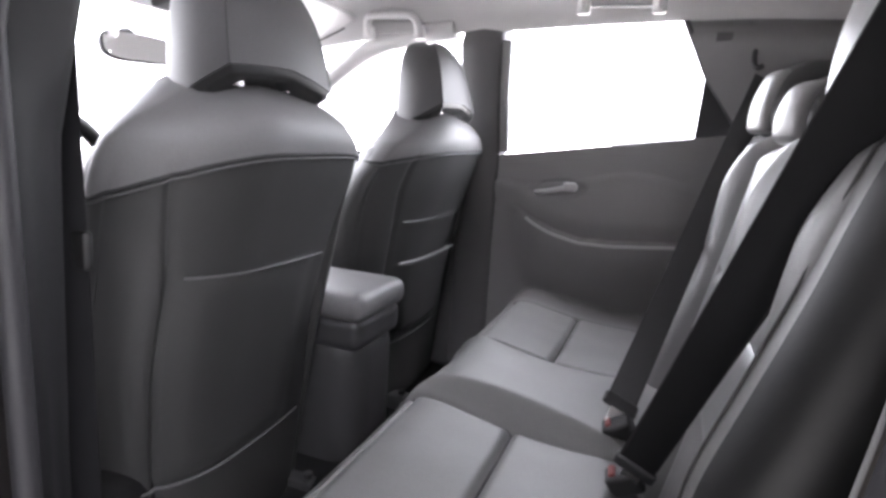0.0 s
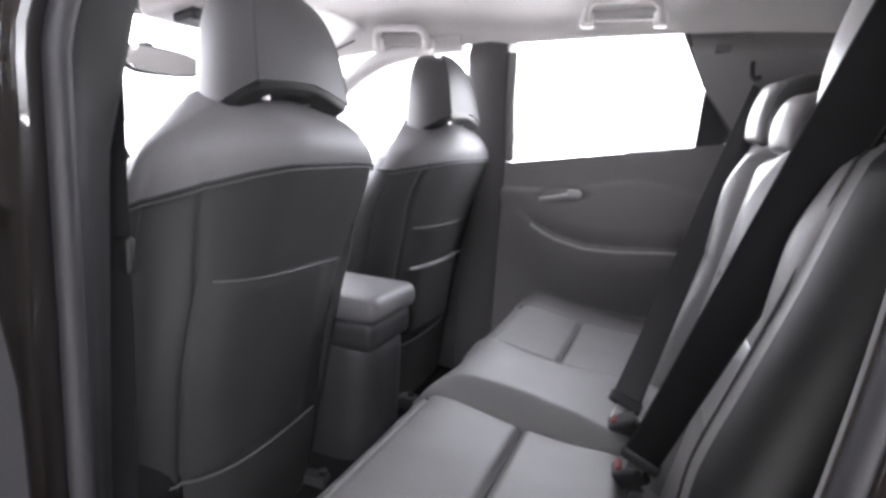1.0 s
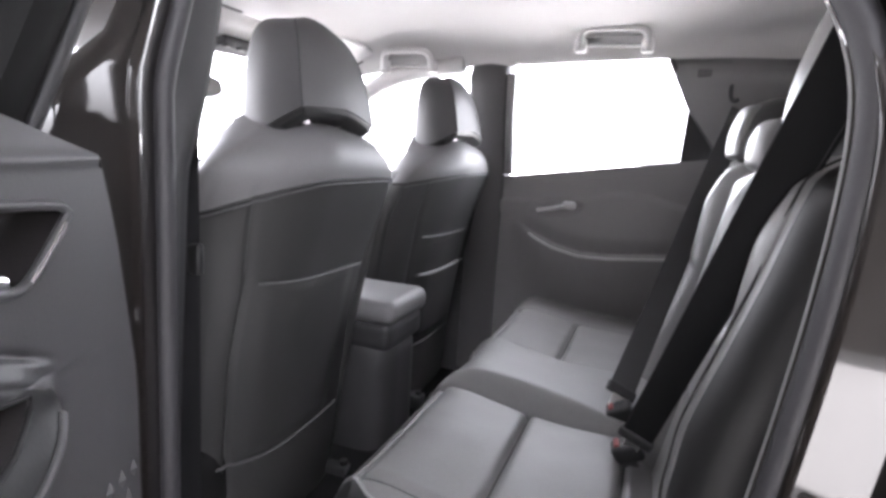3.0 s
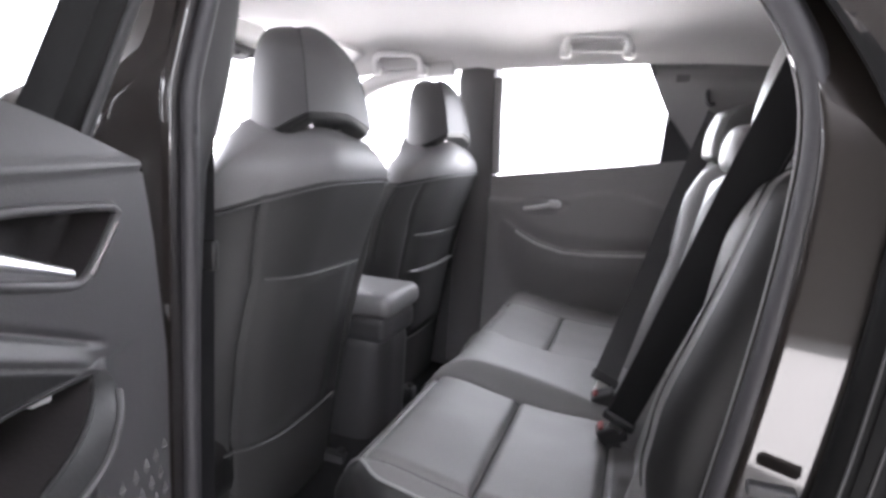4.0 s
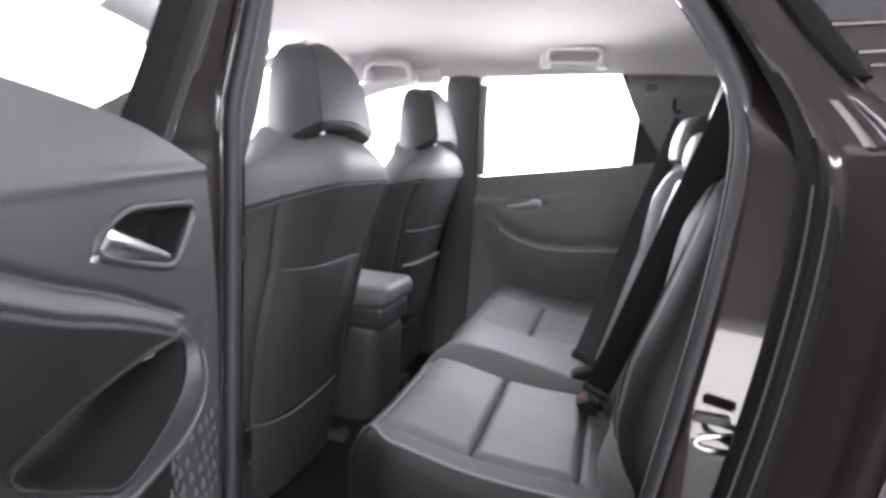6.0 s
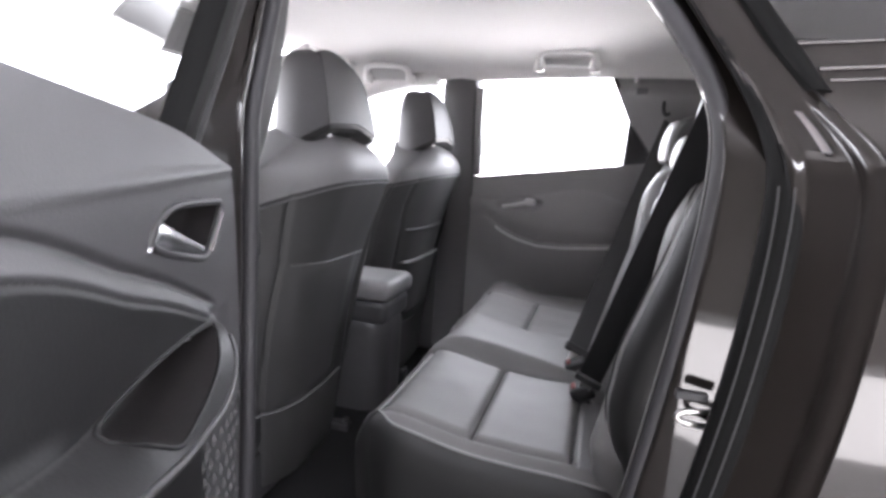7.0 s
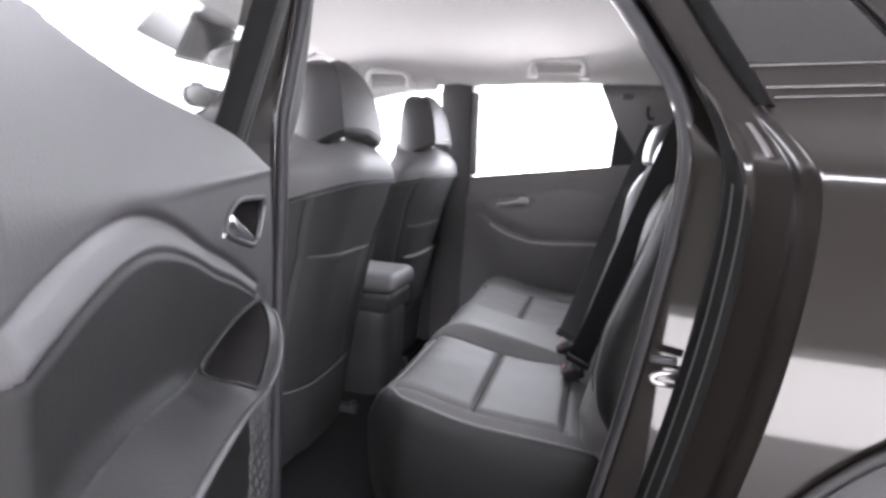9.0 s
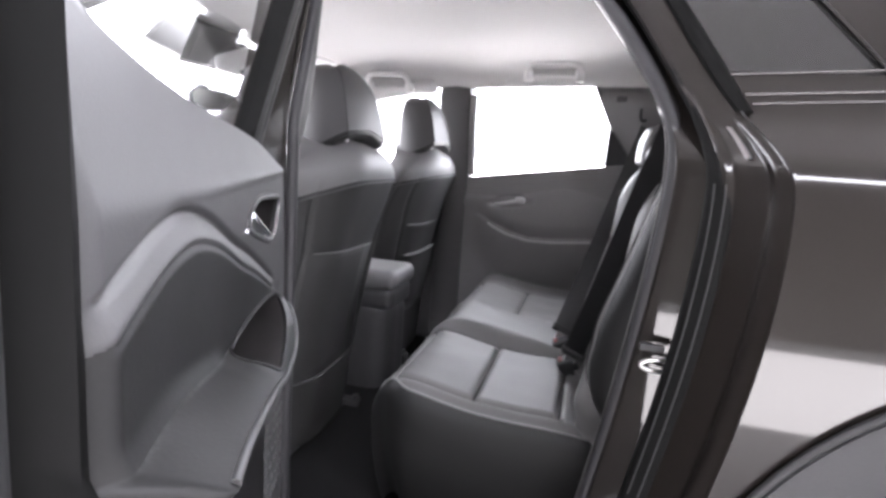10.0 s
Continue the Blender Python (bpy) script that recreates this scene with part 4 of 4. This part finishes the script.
# ---- near pillar trims ----
def build_near_trim():
    ob = thing("pillar_trim", "centre pillar trim with shade put into its colour and a rubber door seal", "car trim", (-0.38, -0.62, GROUND), kind="structure")
    rows, seal = [], []
    for z in span(0.42, 1.49, 40):
        yi = lerp([(0.42, -0.612), (1.2, -0.612), (1.49, -0.57)], z)
        xi = lerp([(0.42, -0.405), (0.76, -0.40), (1.1, -0.382), (1.15, -0.366), (1.2, -0.351), (1.25, -0.345), (1.3, -0.343), (1.49, -0.34)], z)
        ys = seal_y(z)
        xe = max(-0.338, xi + 0.012)
        rows.append([(xi - 0.10, yi + 0.015, z), (xi - 0.01, yi + 0.004, z), (xi, yi, z), (xi + 0.005, yi - 0.012, z), (xi + (xe - xi) * 0.55, yi + (ys - yi) * 0.5, z), (xe - 0.001, ys + 0.016, z), (xe, ys, z)])
        seal.append((-0.326, ys - 0.010, z))
    # darker copy of the far pillar's trim; the shade is in its colour
    part("pillar_cover", thick(sheet(rows), 0.001), TRIM_SHADED, ob)
    part("door_seal", tube(seal, 0.012, 12), RUBBER_GREY, ob, "dark flocked rubber door seal")
    part("trim_joint", tube([(-0.378, -0.614, 1.118), (-0.362, -0.650, 1.126), (-0.340, -0.684, 1.128)], 0.0015, 6), SEAM, ob)
    seal = []
    for z in span(0.42, 1.49, 60):
        seal.append((smoothed(AP_IN, z) + 0.015, in_y(z), z))
    part("door_seal", tube(seal, 0.012, 12), RUBBER_GREY, ob, "dark flocked rubber door seal")
    part("seal_lip", tube([(p[0] - 0.012, p[1] + 0.006, p[2]) for p in seal], 0.0026, 8), PIPING, ob, "pale seal lip")
    # rear pillar cover inside, beside the bench
    rows = []
    for z in span(0.42, 1.49, 40):
        x0, y0 = smoothed(AP_IN, z) + 0.008, in_y(z) + 0.010
        rows.append([(x0, y0, z), (x0 + 0.012, y0 + 0.010, z), (x0 + 0.05, y0 + 0.016, z), (x0 + 0.3, y0 + 0.05, z), (1.3, y0 + 0.1, z)])
    # near-black copy of the far cover's trim, with shade put into its colour
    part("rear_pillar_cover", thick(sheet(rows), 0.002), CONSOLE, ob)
    return ob


build_near_trim()

# ---- striker ----
st = thing("door_striker", "zinc-plated steel door striker loop", "door striker", (0.33, -0.80, 0.88))
part("striker_loop", tube(smooth_path([(0.342, -0.772, 0.894), (0.322, -0.790, 0.893), (0.296, -0.795, 0.890), (0.289, -0.795, 0.884), (0.296, -0.795, 0.878), (0.322, -0.790, 0.875), (0.342, -0.772, 0.874)], 6), 0.0036, 10), STEEL, st)
part("striker_plate", soft((0.348, -0.772, 0.884), (0.005, 0.014, 0.024), 0.0045, turn=Euler((0, 0, radians(60))).to_matrix()), STEEL, st)
part("striker_screw", tube([(0.366, -0.783, 0.871), (0.362, -0.788, 0.871)], 0.0035, 8), STEEL, st, "small bright screw head")
part("striker_cap", box((0.300, -0.798, 0.912), (0.017, 0.006, 0.005), 0.002), RUBBER, st, "black plastic striker cap")

# ---- open rear door ----
A = radians(68.5)
DU, DN, DO = Vector((math.cos(A), -math.sin(A), 0)), Vector((math.sin(A), math.cos(A), 0)), Vector((-0.274, -0.828, 0))


def at_door(s, z, d):
    return DO + DU * s + DN * d + Vector((0, 0, z))


BELT = [(-0.02, 1.118), (0.0, 1.124), (0.136, 1.160), (0.23, 1.174), (0.37, 1.189), (0.43, 1.196), (0.525, 1.215), (0.582, 1.236), (0.64, 1.29), (0.66, 1.33)]
UPPER = [(0.0, 0.935), (0.043, 0.953), (0.149, 0.996), (0.244, 1.032), (0.313, 1.054), (0.40, 1.087), (0.46, 1.103), (0.50, 1.107), (0.547, 1.101), (0.60, 1.085), (0.636, 1.072), (0.70, 1.05)]


def build_open_door():
    ob = thing("open_door", "open rear car door with grey inner trim panel", "car door", (-0.1, -1.2, GROUND))

    REACH = [(0.0, 0.0), (0.07, 0.0), (0.10, 0.020), (0.12, 0.028), (0.14, 0.034), (0.17, 0.039), (0.22, 0.043), (0.28, 0.046), (0.35, 0.050), (0.43, 0.054), (0.52, 0.057), (0.66, 0.058)]
    ROOT = [(0.0, 0.955), (0.10, 0.957), (0.20, 0.968), (0.30, 0.971), (0.36, 0.968), (0.40, 0.966), (0.45, 0.973), (0.53, 0.984), (0.59, 0.984), (0.66, 0.974)]
    LIP = [(0.0, 0.948), (0.09, 0.945), (0.11, 0.934), (0.14, 0.917), (0.17, 0.906), (0.22, 0.903), (0.28, 0.910), (0.35, 0.923), (0.43, 0.944), (0.52, 0.962), (0.60, 0.969), (0.66, 0.964)]

    CUP = [(0.102, 0.003), (0.395, 0.001), (0.400, 0.012), (0.352, 0.064), (0.270, 0.060), (0.155, 0.040)]
    GRIP = [(0.104, 1.023), (0.130, 1.027), (0.274, 1.068), (0.262, 1.080), (0.215, 1.097), (0.036, 1.085)]

    def polygon_gap(points, px, py):
        """How far a point lies outside a convex polygon with rounded corners."""
        k, total = 0.006, 0.0
        for (ax, ay), (bx, by) in zip(points, points[1:] + points[:1]):
            total += math.exp(min(60.0, ((px - ax) * (by - ay) - (py - ay) * (bx - ax)) / math.hypot(bx - ax, by - ay) / k))
        return k * math.log(max(total, 1e-30))

    def depth(s, z):
        b = curve(BELT, s)
        d = -0.26 * max(0.0, z - 1.121)
        d += 0.0015 * math.exp(-((z - 1.121) / 0.006) ** 2) * ease(0.60, 0.35, s)
        u = smoothed(UPPER, s)
        d += 0.008 * ease(u + 0.001, u - 0.021, z) * ease(0.075, 0.13, s)
        d -= 0.005 * math.exp(-((z - u - 0.002) / 0.004) ** 2) * ease(0.66, 0.60, s) * ease(0.06, 0.10, s)
        d -= 0.0025 * math.exp(-((z - u + 0.0225) / 0.003) ** 2) * ease(0.06, 0.12, s)
        # armrest: a top that slopes from its root to a rounded lip, and the lower panel drawn back under it
        root, lip, reach = curve(ROOT, s), curve(LIP, s), curve(REACH, s)
        f = (root - z) / (root - lip)
        rise = max(0.0, min(1.0, f))
        rise = rise + 0.10 * math.sin(math.pi * rise) - 0.25 * (1 - rise) ** 6 * rise
        d += reach * rise
        d += 0.007 * math.exp(-((z - root + 0.002) / 0.011) ** 2) * ease(0.38, 0.46, s)
        d -= (reach * 0.80 + 0.012) * ease(lip + 0.003, lip - 0.060, z) * ease(0.02, 0.12, s)
        end = ease(0.626, 0.644, s)
        return d * (1 - end) - 0.008 * end

    zs = span(0.36, 0.87, 40)[:-1] + span(0.87, 1.005, 110) + span(1.0065, 1.112, 76)
    ss = span(0.0, 0.64, 300)
    FRONT = [(0.34, -0.062), (0.75, -0.060), (0.907, -0.056), (1.057, -0.025), (1.128, 0.0)]
    def slant(s, z):
        """Where a grid column runs at height z: the front edge leans forward below the handle."""
        return s + lerp(FRONT, z) * (1 - ease(0.0, 0.30, s))

    rows = []
    for s in ss:
        top = curve(BELT, s)
        rows.append([at_door(slant(s, z), z, depth(slant(s, z), z)) for z in zs] + [at_door(s, z, depth(s, z)) for z in span(1.114, top, 16)] + [at_door(s, top + 0.004, -0.036), at_door(s, top, -0.05)])
    def region(s, z):
        if polygon_gap(GRIP, s, z) < -0.001:
            return "recess"
        f = (curve(ROOT, s) - z) / (curve(ROOT, s) - curve(LIP, s))
        if polygon_gap(CUP, s, f * 0.075) < -0.001:
            return "pocket"
        return "insert" if z < smoothed(UPPER, s) - 0.0225 and s > 0.085 else "panel"

    meshes = {name: bmesh.new() for name in ("panel", "insert")}
    kinds = [[region(slant(s, z), z) for z in zs] for s in ss]
    for wanted, bm in meshes.items():
        made = {}
        for i in range(len(rows) - 1):
            for j in range(len(rows[0]) - 1):
                if (kinds[i][j] if j < len(zs) else "panel") != wanted:
                    continue
                quad = []
                for a, b in ((i, j), (i + 1, j), (i + 1, j + 1), (i, j + 1)):
                    if (a, b) not in made:
                        made[(a, b)] = bm.verts.new(rows[a][b])
                    quad.append(made[(a, b)])
                bm.faces.new(quad)
    # same plastic as the far door; its darker tone is painted-in shade
    part("trim_panel", meshes["panel"], PLASTIC_SHADED, ob, "grained door trim panel with shade put into its colour")
    part("trim_insert", meshes["insert"], INSERT, ob, "dark leather trim insert and armrest")

    def hollow(points, place, steps):
        """A bowl with rounded corners set into the panel: its rim line and its mesh."""
        cs, ct = sum(p[0] for p in points) / len(points), sum(p[1] for p in points) / len(points)
        edge = []
        for k in range(96):
            a = 2 * math.pi * k / 96
            lo, hi = 0.0, 0.4
            for _ in range(24):
                mid = (lo + hi) / 2
                lo, hi = (mid, hi) if polygon_gap(points, cs + mid * math.cos(a), ct + mid * math.sin(a)) < 0 else (lo, mid)
            edge.append((lo * math.cos(a), lo * math.sin(a)))
        rings = [[place(cs + u * k, ct + v * k, deep) for u, v in edge] for k, deep in steps]
        return rings[0], sheet(rings, close_v=True, cap=False)

    def on_panel(s, z, deep):
        return at_door(s, z, depth(s, z) - deep)

    def on_arm(s, t, deep):
        z = curve(ROOT, s) - t / 0.075 * (curve(ROOT, s) - curve(LIP, s))
        return at_door(s, z, depth(s, z) - deep)

    rim, bm = hollow(GRIP, on_panel, ((1.0, 0.0), (0.985, 0.006), (0.96, 0.016), (0.93, 0.028), (0.88, 0.036), (0.7, 0.040), (0.3, 0.041), (0.02, 0.041)))
    part("handle_recess", bm, POCKET, ob, "near-black handle recess")
    part("recess_rim", tube(rim, 0.0042, 8, closed=True), PLASTIC_SHADED, ob)
    bright = [p for p in rim if (p - DO).dot(DU) < 0.098 and 1.030 < p.z < 1.078]
    part("recess_strip", tube(sorted([p + DN * 0.002 for p in bright], key=lambda p: p.z), 0.0032, 8), CHROME_DULL, ob, "satin chrome recess strip")
    rim, bm = hollow(CUP, on_arm, ((1.0, 0.0), (0.99, 0.008), (0.96, 0.026), (0.92, 0.045), (0.85, 0.056), (0.6, 0.062), (0.3, 0.063), (0.02, 0.063)))
    part("pull_pocket", bm, POCKET, ob, "near-black pull pocket")
    part("pocket_rim", tube(rim, 0.0022, 8, closed=True), INSERT, ob)
    # lighter tube along the lip stands for its highlight
    part("armrest_highlight", tube([at_door(s, curve(LIP, s) + 0.001, depth(s, curve(LIP, s) + 0.001)) for s in span(0.105, 0.62, 70)], 0.0034, 8), PLASTIC_SHADED, ob, "lighter line put along the armrest lip for its highlight")
    part("pocket_tab", soft(on_arm(0.150, 0.020, 0.030), (0.004, 0.009, 0.005), 0.003, m=2), SILVER, ob, "pale tab inside the pull pocket")
    # speaker grille of raised lozenges
    for i in range(9):
        for j in range(8):
            s, z = -0.045 + 0.022 * j + 0.011 * (i % 2), 0.60 + 0.026 * i
            a = at_door(s, z, depth(s, z))
            bm = bmesh.new()
            tip = bm.verts.new(a + DN * 0.004)
            ring = [bm.verts.new(a + DU * x + Vector((0, 0, y))) for x, y in ((0.007, 0), (0, 0.010), (-0.007, 0), (0, -0.010))]
            for k in range(4):
                bm.faces.new((tip, ring[k], ring[(k + 1) % 4]))
            part("grille_lozenge", bm, PIPING_SOFT, ob, smooth=False)
    # handle
    rows = []
    for f in span(0, 1, 28):
        s = 0.268 - 0.150 * f
        low = 1.060 - 0.031 * f
        high = low + 0.034 * ease(-0.02, 0.16, f) * (1 - 0.62 * f) + 0.002
        mid, h = (low + high) / 2, (high - low) / 2
        bulge = 0.009 - 0.004 * f
        rows.append([at_door(s, mid + h * math.sin(a), -0.006 + 0.004 * ease(0, 0.3, f) + bulge * math.cos(a)) for a in span(0, 2 * math.pi, 25)[:-1]])
    part("door_handle", sheet(rows, close_v=True, cap=True), CHROME, ob, "polished chrome door handle")
    # shell
    rows = []
    for s in span(-0.02, 0.70, 30):
        top = lerp(BELT, s) - 0.01
        rows.append([at_door(s, z, -0.13 + 0.05 * ease(1.0, 1.25, z)) for z in span(0.34, top, 20)])
    part("outer_skin", thick(sheet(rows), 0.004), PAINT, ob)
    rows = [[at_door(0.64, z, depth(0.64, min(z, 1.28)) + 0.002), at_door(0.648, z, -0.004), at_door(0.655, z, -0.03), at_door(0.664, z, -0.036), at_door(0.70, z, -0.05), at_door(0.715, z, -0.06), at_door(0.718, z, -0.10)] for z in span(0.34, 1.34, 60)]
    part("door_edge", thick(sheet(rows), 0.002), EDGE_BLACK, ob, "satin black door edge")
    rows = [[at_door(lerp(FRONT, z), z, 0.0), at_door(lerp(FRONT, z) - 0.003, z, -0.02), at_door(-0.02, z, -0.12)] for z in span(0.34, 1.12, 20)]
    part("door_edge", thick(sheet(rows), 0.003), PAINT, ob)
    part("door_seal", tube([at_door(0.680, z, -0.034) for z in span(0.36, 1.33, 20)], 0.014, 10), RUBBER, ob, "black rubber door seal")
    # window frame upright and pane
    def up(s, d):
        return [at_door(s - 0.37 * (z - 1.167), z, d + 0.2 * (z - 1.167)) for z in span(1.10, 1.50, 14)]
    upright = [up(0.052 + s, -0.03 + d) for s, d in ((0.027, -0.03), (0.026, -0.006), (0.022, 0.0), (0.002, 0.003), (-0.018, 0.001), (-0.024, -0.004), (-0.025, -0.03))]
    part("window_frame", thick(sheet(upright), 0.002), EDGE_BLACK, ob, "black window frame upright")
    part("frame_strip", tube(up(0.014, -0.036), 0.008, 10), RUBBER, ob, "black rubber frame strip")
    pane = part("pane", sheet([[at_door(s, z, -0.06 + 0.2 * (z - 1.1)) for s in span(0.05, 0.62, 6)] for z in span(1.1, 1.5, 4)]), GLASS, ob)
    pane.visible_shadow = False
    return ob


build_open_door()


# ---- front of the cabin ----
def build_dash():
    ob = thing("dashboard", "dark grey dashboard below the windscreen", "dashboard", (-1.15, 0, 0.5))
    part("dash_top", soft((-1.27, 0, 0.895), (0.22, 0.70, 0.12), 0.06), PLASTIC_LIT, ob)
    return ob


build_dash()
mir = thing("rear_view_mirror", "framed rear-view mirror on the windscreen", "mirror", (-1.07, 0.125, 1.28))
TURN = Euler((0, radians(-9), radians(-8))).to_matrix()
def mirror_outline(grow, x):
    """A rounded oblong, tilted a little, at the depth x."""
    pts = []
    for k in range(64):
        a = 2 * math.pi * k / 64
        u = math.copysign(abs(math.cos(a)) ** 0.55, math.cos(a)) * (0.108 + grow)
        v = math.copysign(abs(math.sin(a)) ** 0.70, math.sin(a)) * (0.033 + grow) * (1 - 0.12 * u / 0.108)
        pts.append(Vector((-1.06, 0.107, 1.286)) + TURN @ Vector((x, u, v)))
    return pts


part("mirror_housing", sheet([mirror_outline(g, x) for g, x in ((-0.002, 0.006), (0.002, 0.006), (0.003, 0.0), (0.0, -0.012), (-0.014, -0.022), (-0.030, -0.024))], close_v=True, cap=True), RUBBER, mir)
part("mirror_glass", sheet([mirror_outline(g, x) for g, x in ((-0.0025, 0.0068), (-0.0028, 0.0072), (-0.012, 0.0072))], close_v=True, cap=True), MIRROR, mir)
part("mirror_arm", tube([(-1.072, 0.085, 1.300), (-1.078, 0.085, 1.322), (-1.10, 0.09, 1.328), (-1.12, 0.095, 1.325)], 0.010, 10), RUBBER, mir)

visor = thing("sun_visor", "pale grey sun visor folded against the roof", "sun visor", (-0.86, 0.42, 1.45), group="sun visors")
part("visor_pad", soft((-0.83, 0.42, 1.425), (0.085, 0.19, 0.008), 0.008, turn=Euler((0, radians(-24), 0)).to_matrix()), IVORY, visor)
part("visor_edge", tube([(-0.905, 0.235, 1.385), (-0.905, 0.60, 1.375), (-0.80, 0.615, 1.425)], 0.003, 8), SEAM, visor)

header = thing("windscreen_header", "grey roof header above the windscreen", "roof trim", (-0.95, -0.05, 1.43), kind="structure")
rows = [[(-0.90, y, roof_z(-0.90, y) - 0.006), (-0.935, y, 1.45), (-0.97, y, 1.41), (-1.000, y, 1.384), (-1.008, y, 1.380)] for y in span(-0.31, 0.13, 14)]
part("header_panel", thick(sheet(rows), 0.006), PLASTIC_SHADED, header)
part("header_edge", tube([(-1.008, y, 1.379) for y in span(-0.31, 0.13, 14)], 0.004, 8), IVORY, header)
part("header_end", tube([(-1.006, -0.310, 1.381), (-0.97, -0.311, 1.41), (-0.935, -0.311, 1.45), (-0.90, -0.312, 1.478)], 0.004, 8), IVORY, header)
near_visor = thing("sun_visor", "grey sun visor folded up above the driver", "sun visor", (-0.90, -0.13, 1.44), group="sun visors")
part("visor_pad", soft((-0.925, -0.185, 1.425), (0.070, 0.155, 0.007), 0.006, turn=Euler((0, radians(-38), 0)).to_matrix()), PLASTIC_SHADED, near_visor)
part("visor_edge", tube([(-0.981, -0.335, 1.381), (-0.981, -0.03, 1.381)], 0.003, 8), IVORY, near_visor)

lamp = thing("overhead_console", "pale overhead console with reading lamps and switches", "roof console", (-0.86, 0.0, 1.46))
part("console_shell", soft((-0.865, 0.02, 1.400), (0.08, 0.095, 0.026), 0.02, turn=Euler((0, radians(-14), 0)).to_matrix()), IVORY, lamp)
part("switch_panel", soft((-0.835, 0.02, 1.366), (0.032, 0.07, 0.010), 0.006, turn=Euler((0, radians(-14), 0)).to_matrix()), RUBBER, lamp, "dark switch panel")
for y in (-0.05, 0.0, 0.05):
    part("switch", soft((-0.812, y + 0.02, 1.362), (0.010, 0.014, 0.006), 0.004, m=2), RUBBER, lamp)

wheel = thing("steering_wheel", "dark leather steering wheel with grey spokes", "steering wheel", (-0.93, -0.315, 0.96))
WT = Euler((0, radians(-64), 0)).to_matrix()
part("rim", tube([Vector((-0.93, -0.315, 0.96)) + WT @ Vector((0.182 * math.cos(a), 0.182 * math.sin(a), 0)) for a in span(0, 2 * math.pi, 49)[:-1]], 0.016, 12, closed=True), LEATHER_DARK, wheel)
part("hub", soft((-0.935, -0.315, 0.955), (0.055, 0.06, 0.02), 0.018, turn=WT), PLASTIC_LIT, wheel)
for a in (0.0, 2.1, 4.2):
    part("spoke", tube([Vector((-0.933, -0.315, 0.957)) + WT @ Vector((r * math.cos(a + 1.57), r * math.sin(a + 1.57), -0.004)) for r in (0.04, 0.18)], 0.012, 8, squash=(0.016, 0.008)), CHROME_DULL, wheel, "satin grey spoke")

front_belt = thing("front_seat_belt", "black seat belt hanging at the centre pillar", "seat belt", (-0.43, -0.565, 0.5))
part("webbing", thick(sheet([[(-0.438 + 0.002 * math.sin(9 * z), -0.598, z), (-0.416, -0.588, z), (-0.394, -0.580, z)] for z in span(0.50, 1.33, 30)]), 0.0012), WEBBING, front_belt)
part("tongue", box((-0.414, -0.580, 0.98), (0.024, 0.006, 0.022), 0.004), SHADE_BLACK, front_belt, "black belt tongue")
part("slider", soft((-0.416, -0.584, 1.33), (0.032, 0.012, 0.03), 0.01), RUBBER, front_belt, "black height adjuster")

hook = thing("coat_hook", "small black coat hook on the rear pillar", "hook", (0.335, 0.60, 1.34))
part("hook_body", tube(smooth_path([(0.335, 0.615, 1.375), (0.332, 0.598, 1.362), (0.333, 0.592, 1.340), (0.340, 0.585, 1.326), (0.352, 0.578, 1.330)], 5), 0.006, 8), RUBBER, hook)

clip = thing("roof_clip", "small pale plastic clip on the headliner", "clip", (-0.06, 0.06, 1.565))
part("clip_body", soft((-0.06, 0.06, 1.566), (0.024, 0.014, 0.008), 0.005, m=2), IVORY, clip)


def build_near_front_door():
    door = thing("front_door", "closed brown front car door with window and mirror", "car door", (-0.9, -0.86, GROUND))
    rows = [[(x, y, z) for x in span(-1.25, -0.36, 10)] for y, z in ((-0.82, 1.05), (-0.80, 1.08), (-0.78, 1.085), (-0.765, 1.05), (-0.74, 0.9), (-0.74, 0.5))]
    part("door_top", thick(sheet(rows), 0.004), PLASTIC_LIT, door, "grained door panel with light put into its colour")
    part("window_frame", tube(smooth_path([(-0.375, -0.80, 1.09), (-0.36, -0.74, 1.28), (-0.36, -0.66, 1.46), (-0.55, -0.655, 1.47), (-0.80, -0.68, 1.40), (-1.05, -0.75, 1.24), (-1.25, -0.82, 1.09)], 6), 0.016, 10), RUBBER, door, "black window frame")
    pane = part("pane", sheet([[(x, lerp([(1.08, -0.81), (1.46, -0.665)], z), z) for x in (-0.37, lerp([(1.08, -1.25), (1.40, -0.80), (1.46, -0.5)], z))] for z in span(1.08, 1.46, 12)]), GLASS, door)
    pane.visible_shadow = False
    part("mirror_shell", soft((-1.10, -0.95, 1.12), (0.05, 0.09, 0.065), 0.04), PAINT, door, "brown door mirror shell")
    part("mirror_glass", soft((-1.048, -0.95, 1.12), (0.003, 0.075, 0.05), 0.0025, e=2), MIRROR, door)
    return door


build_near_front_door()
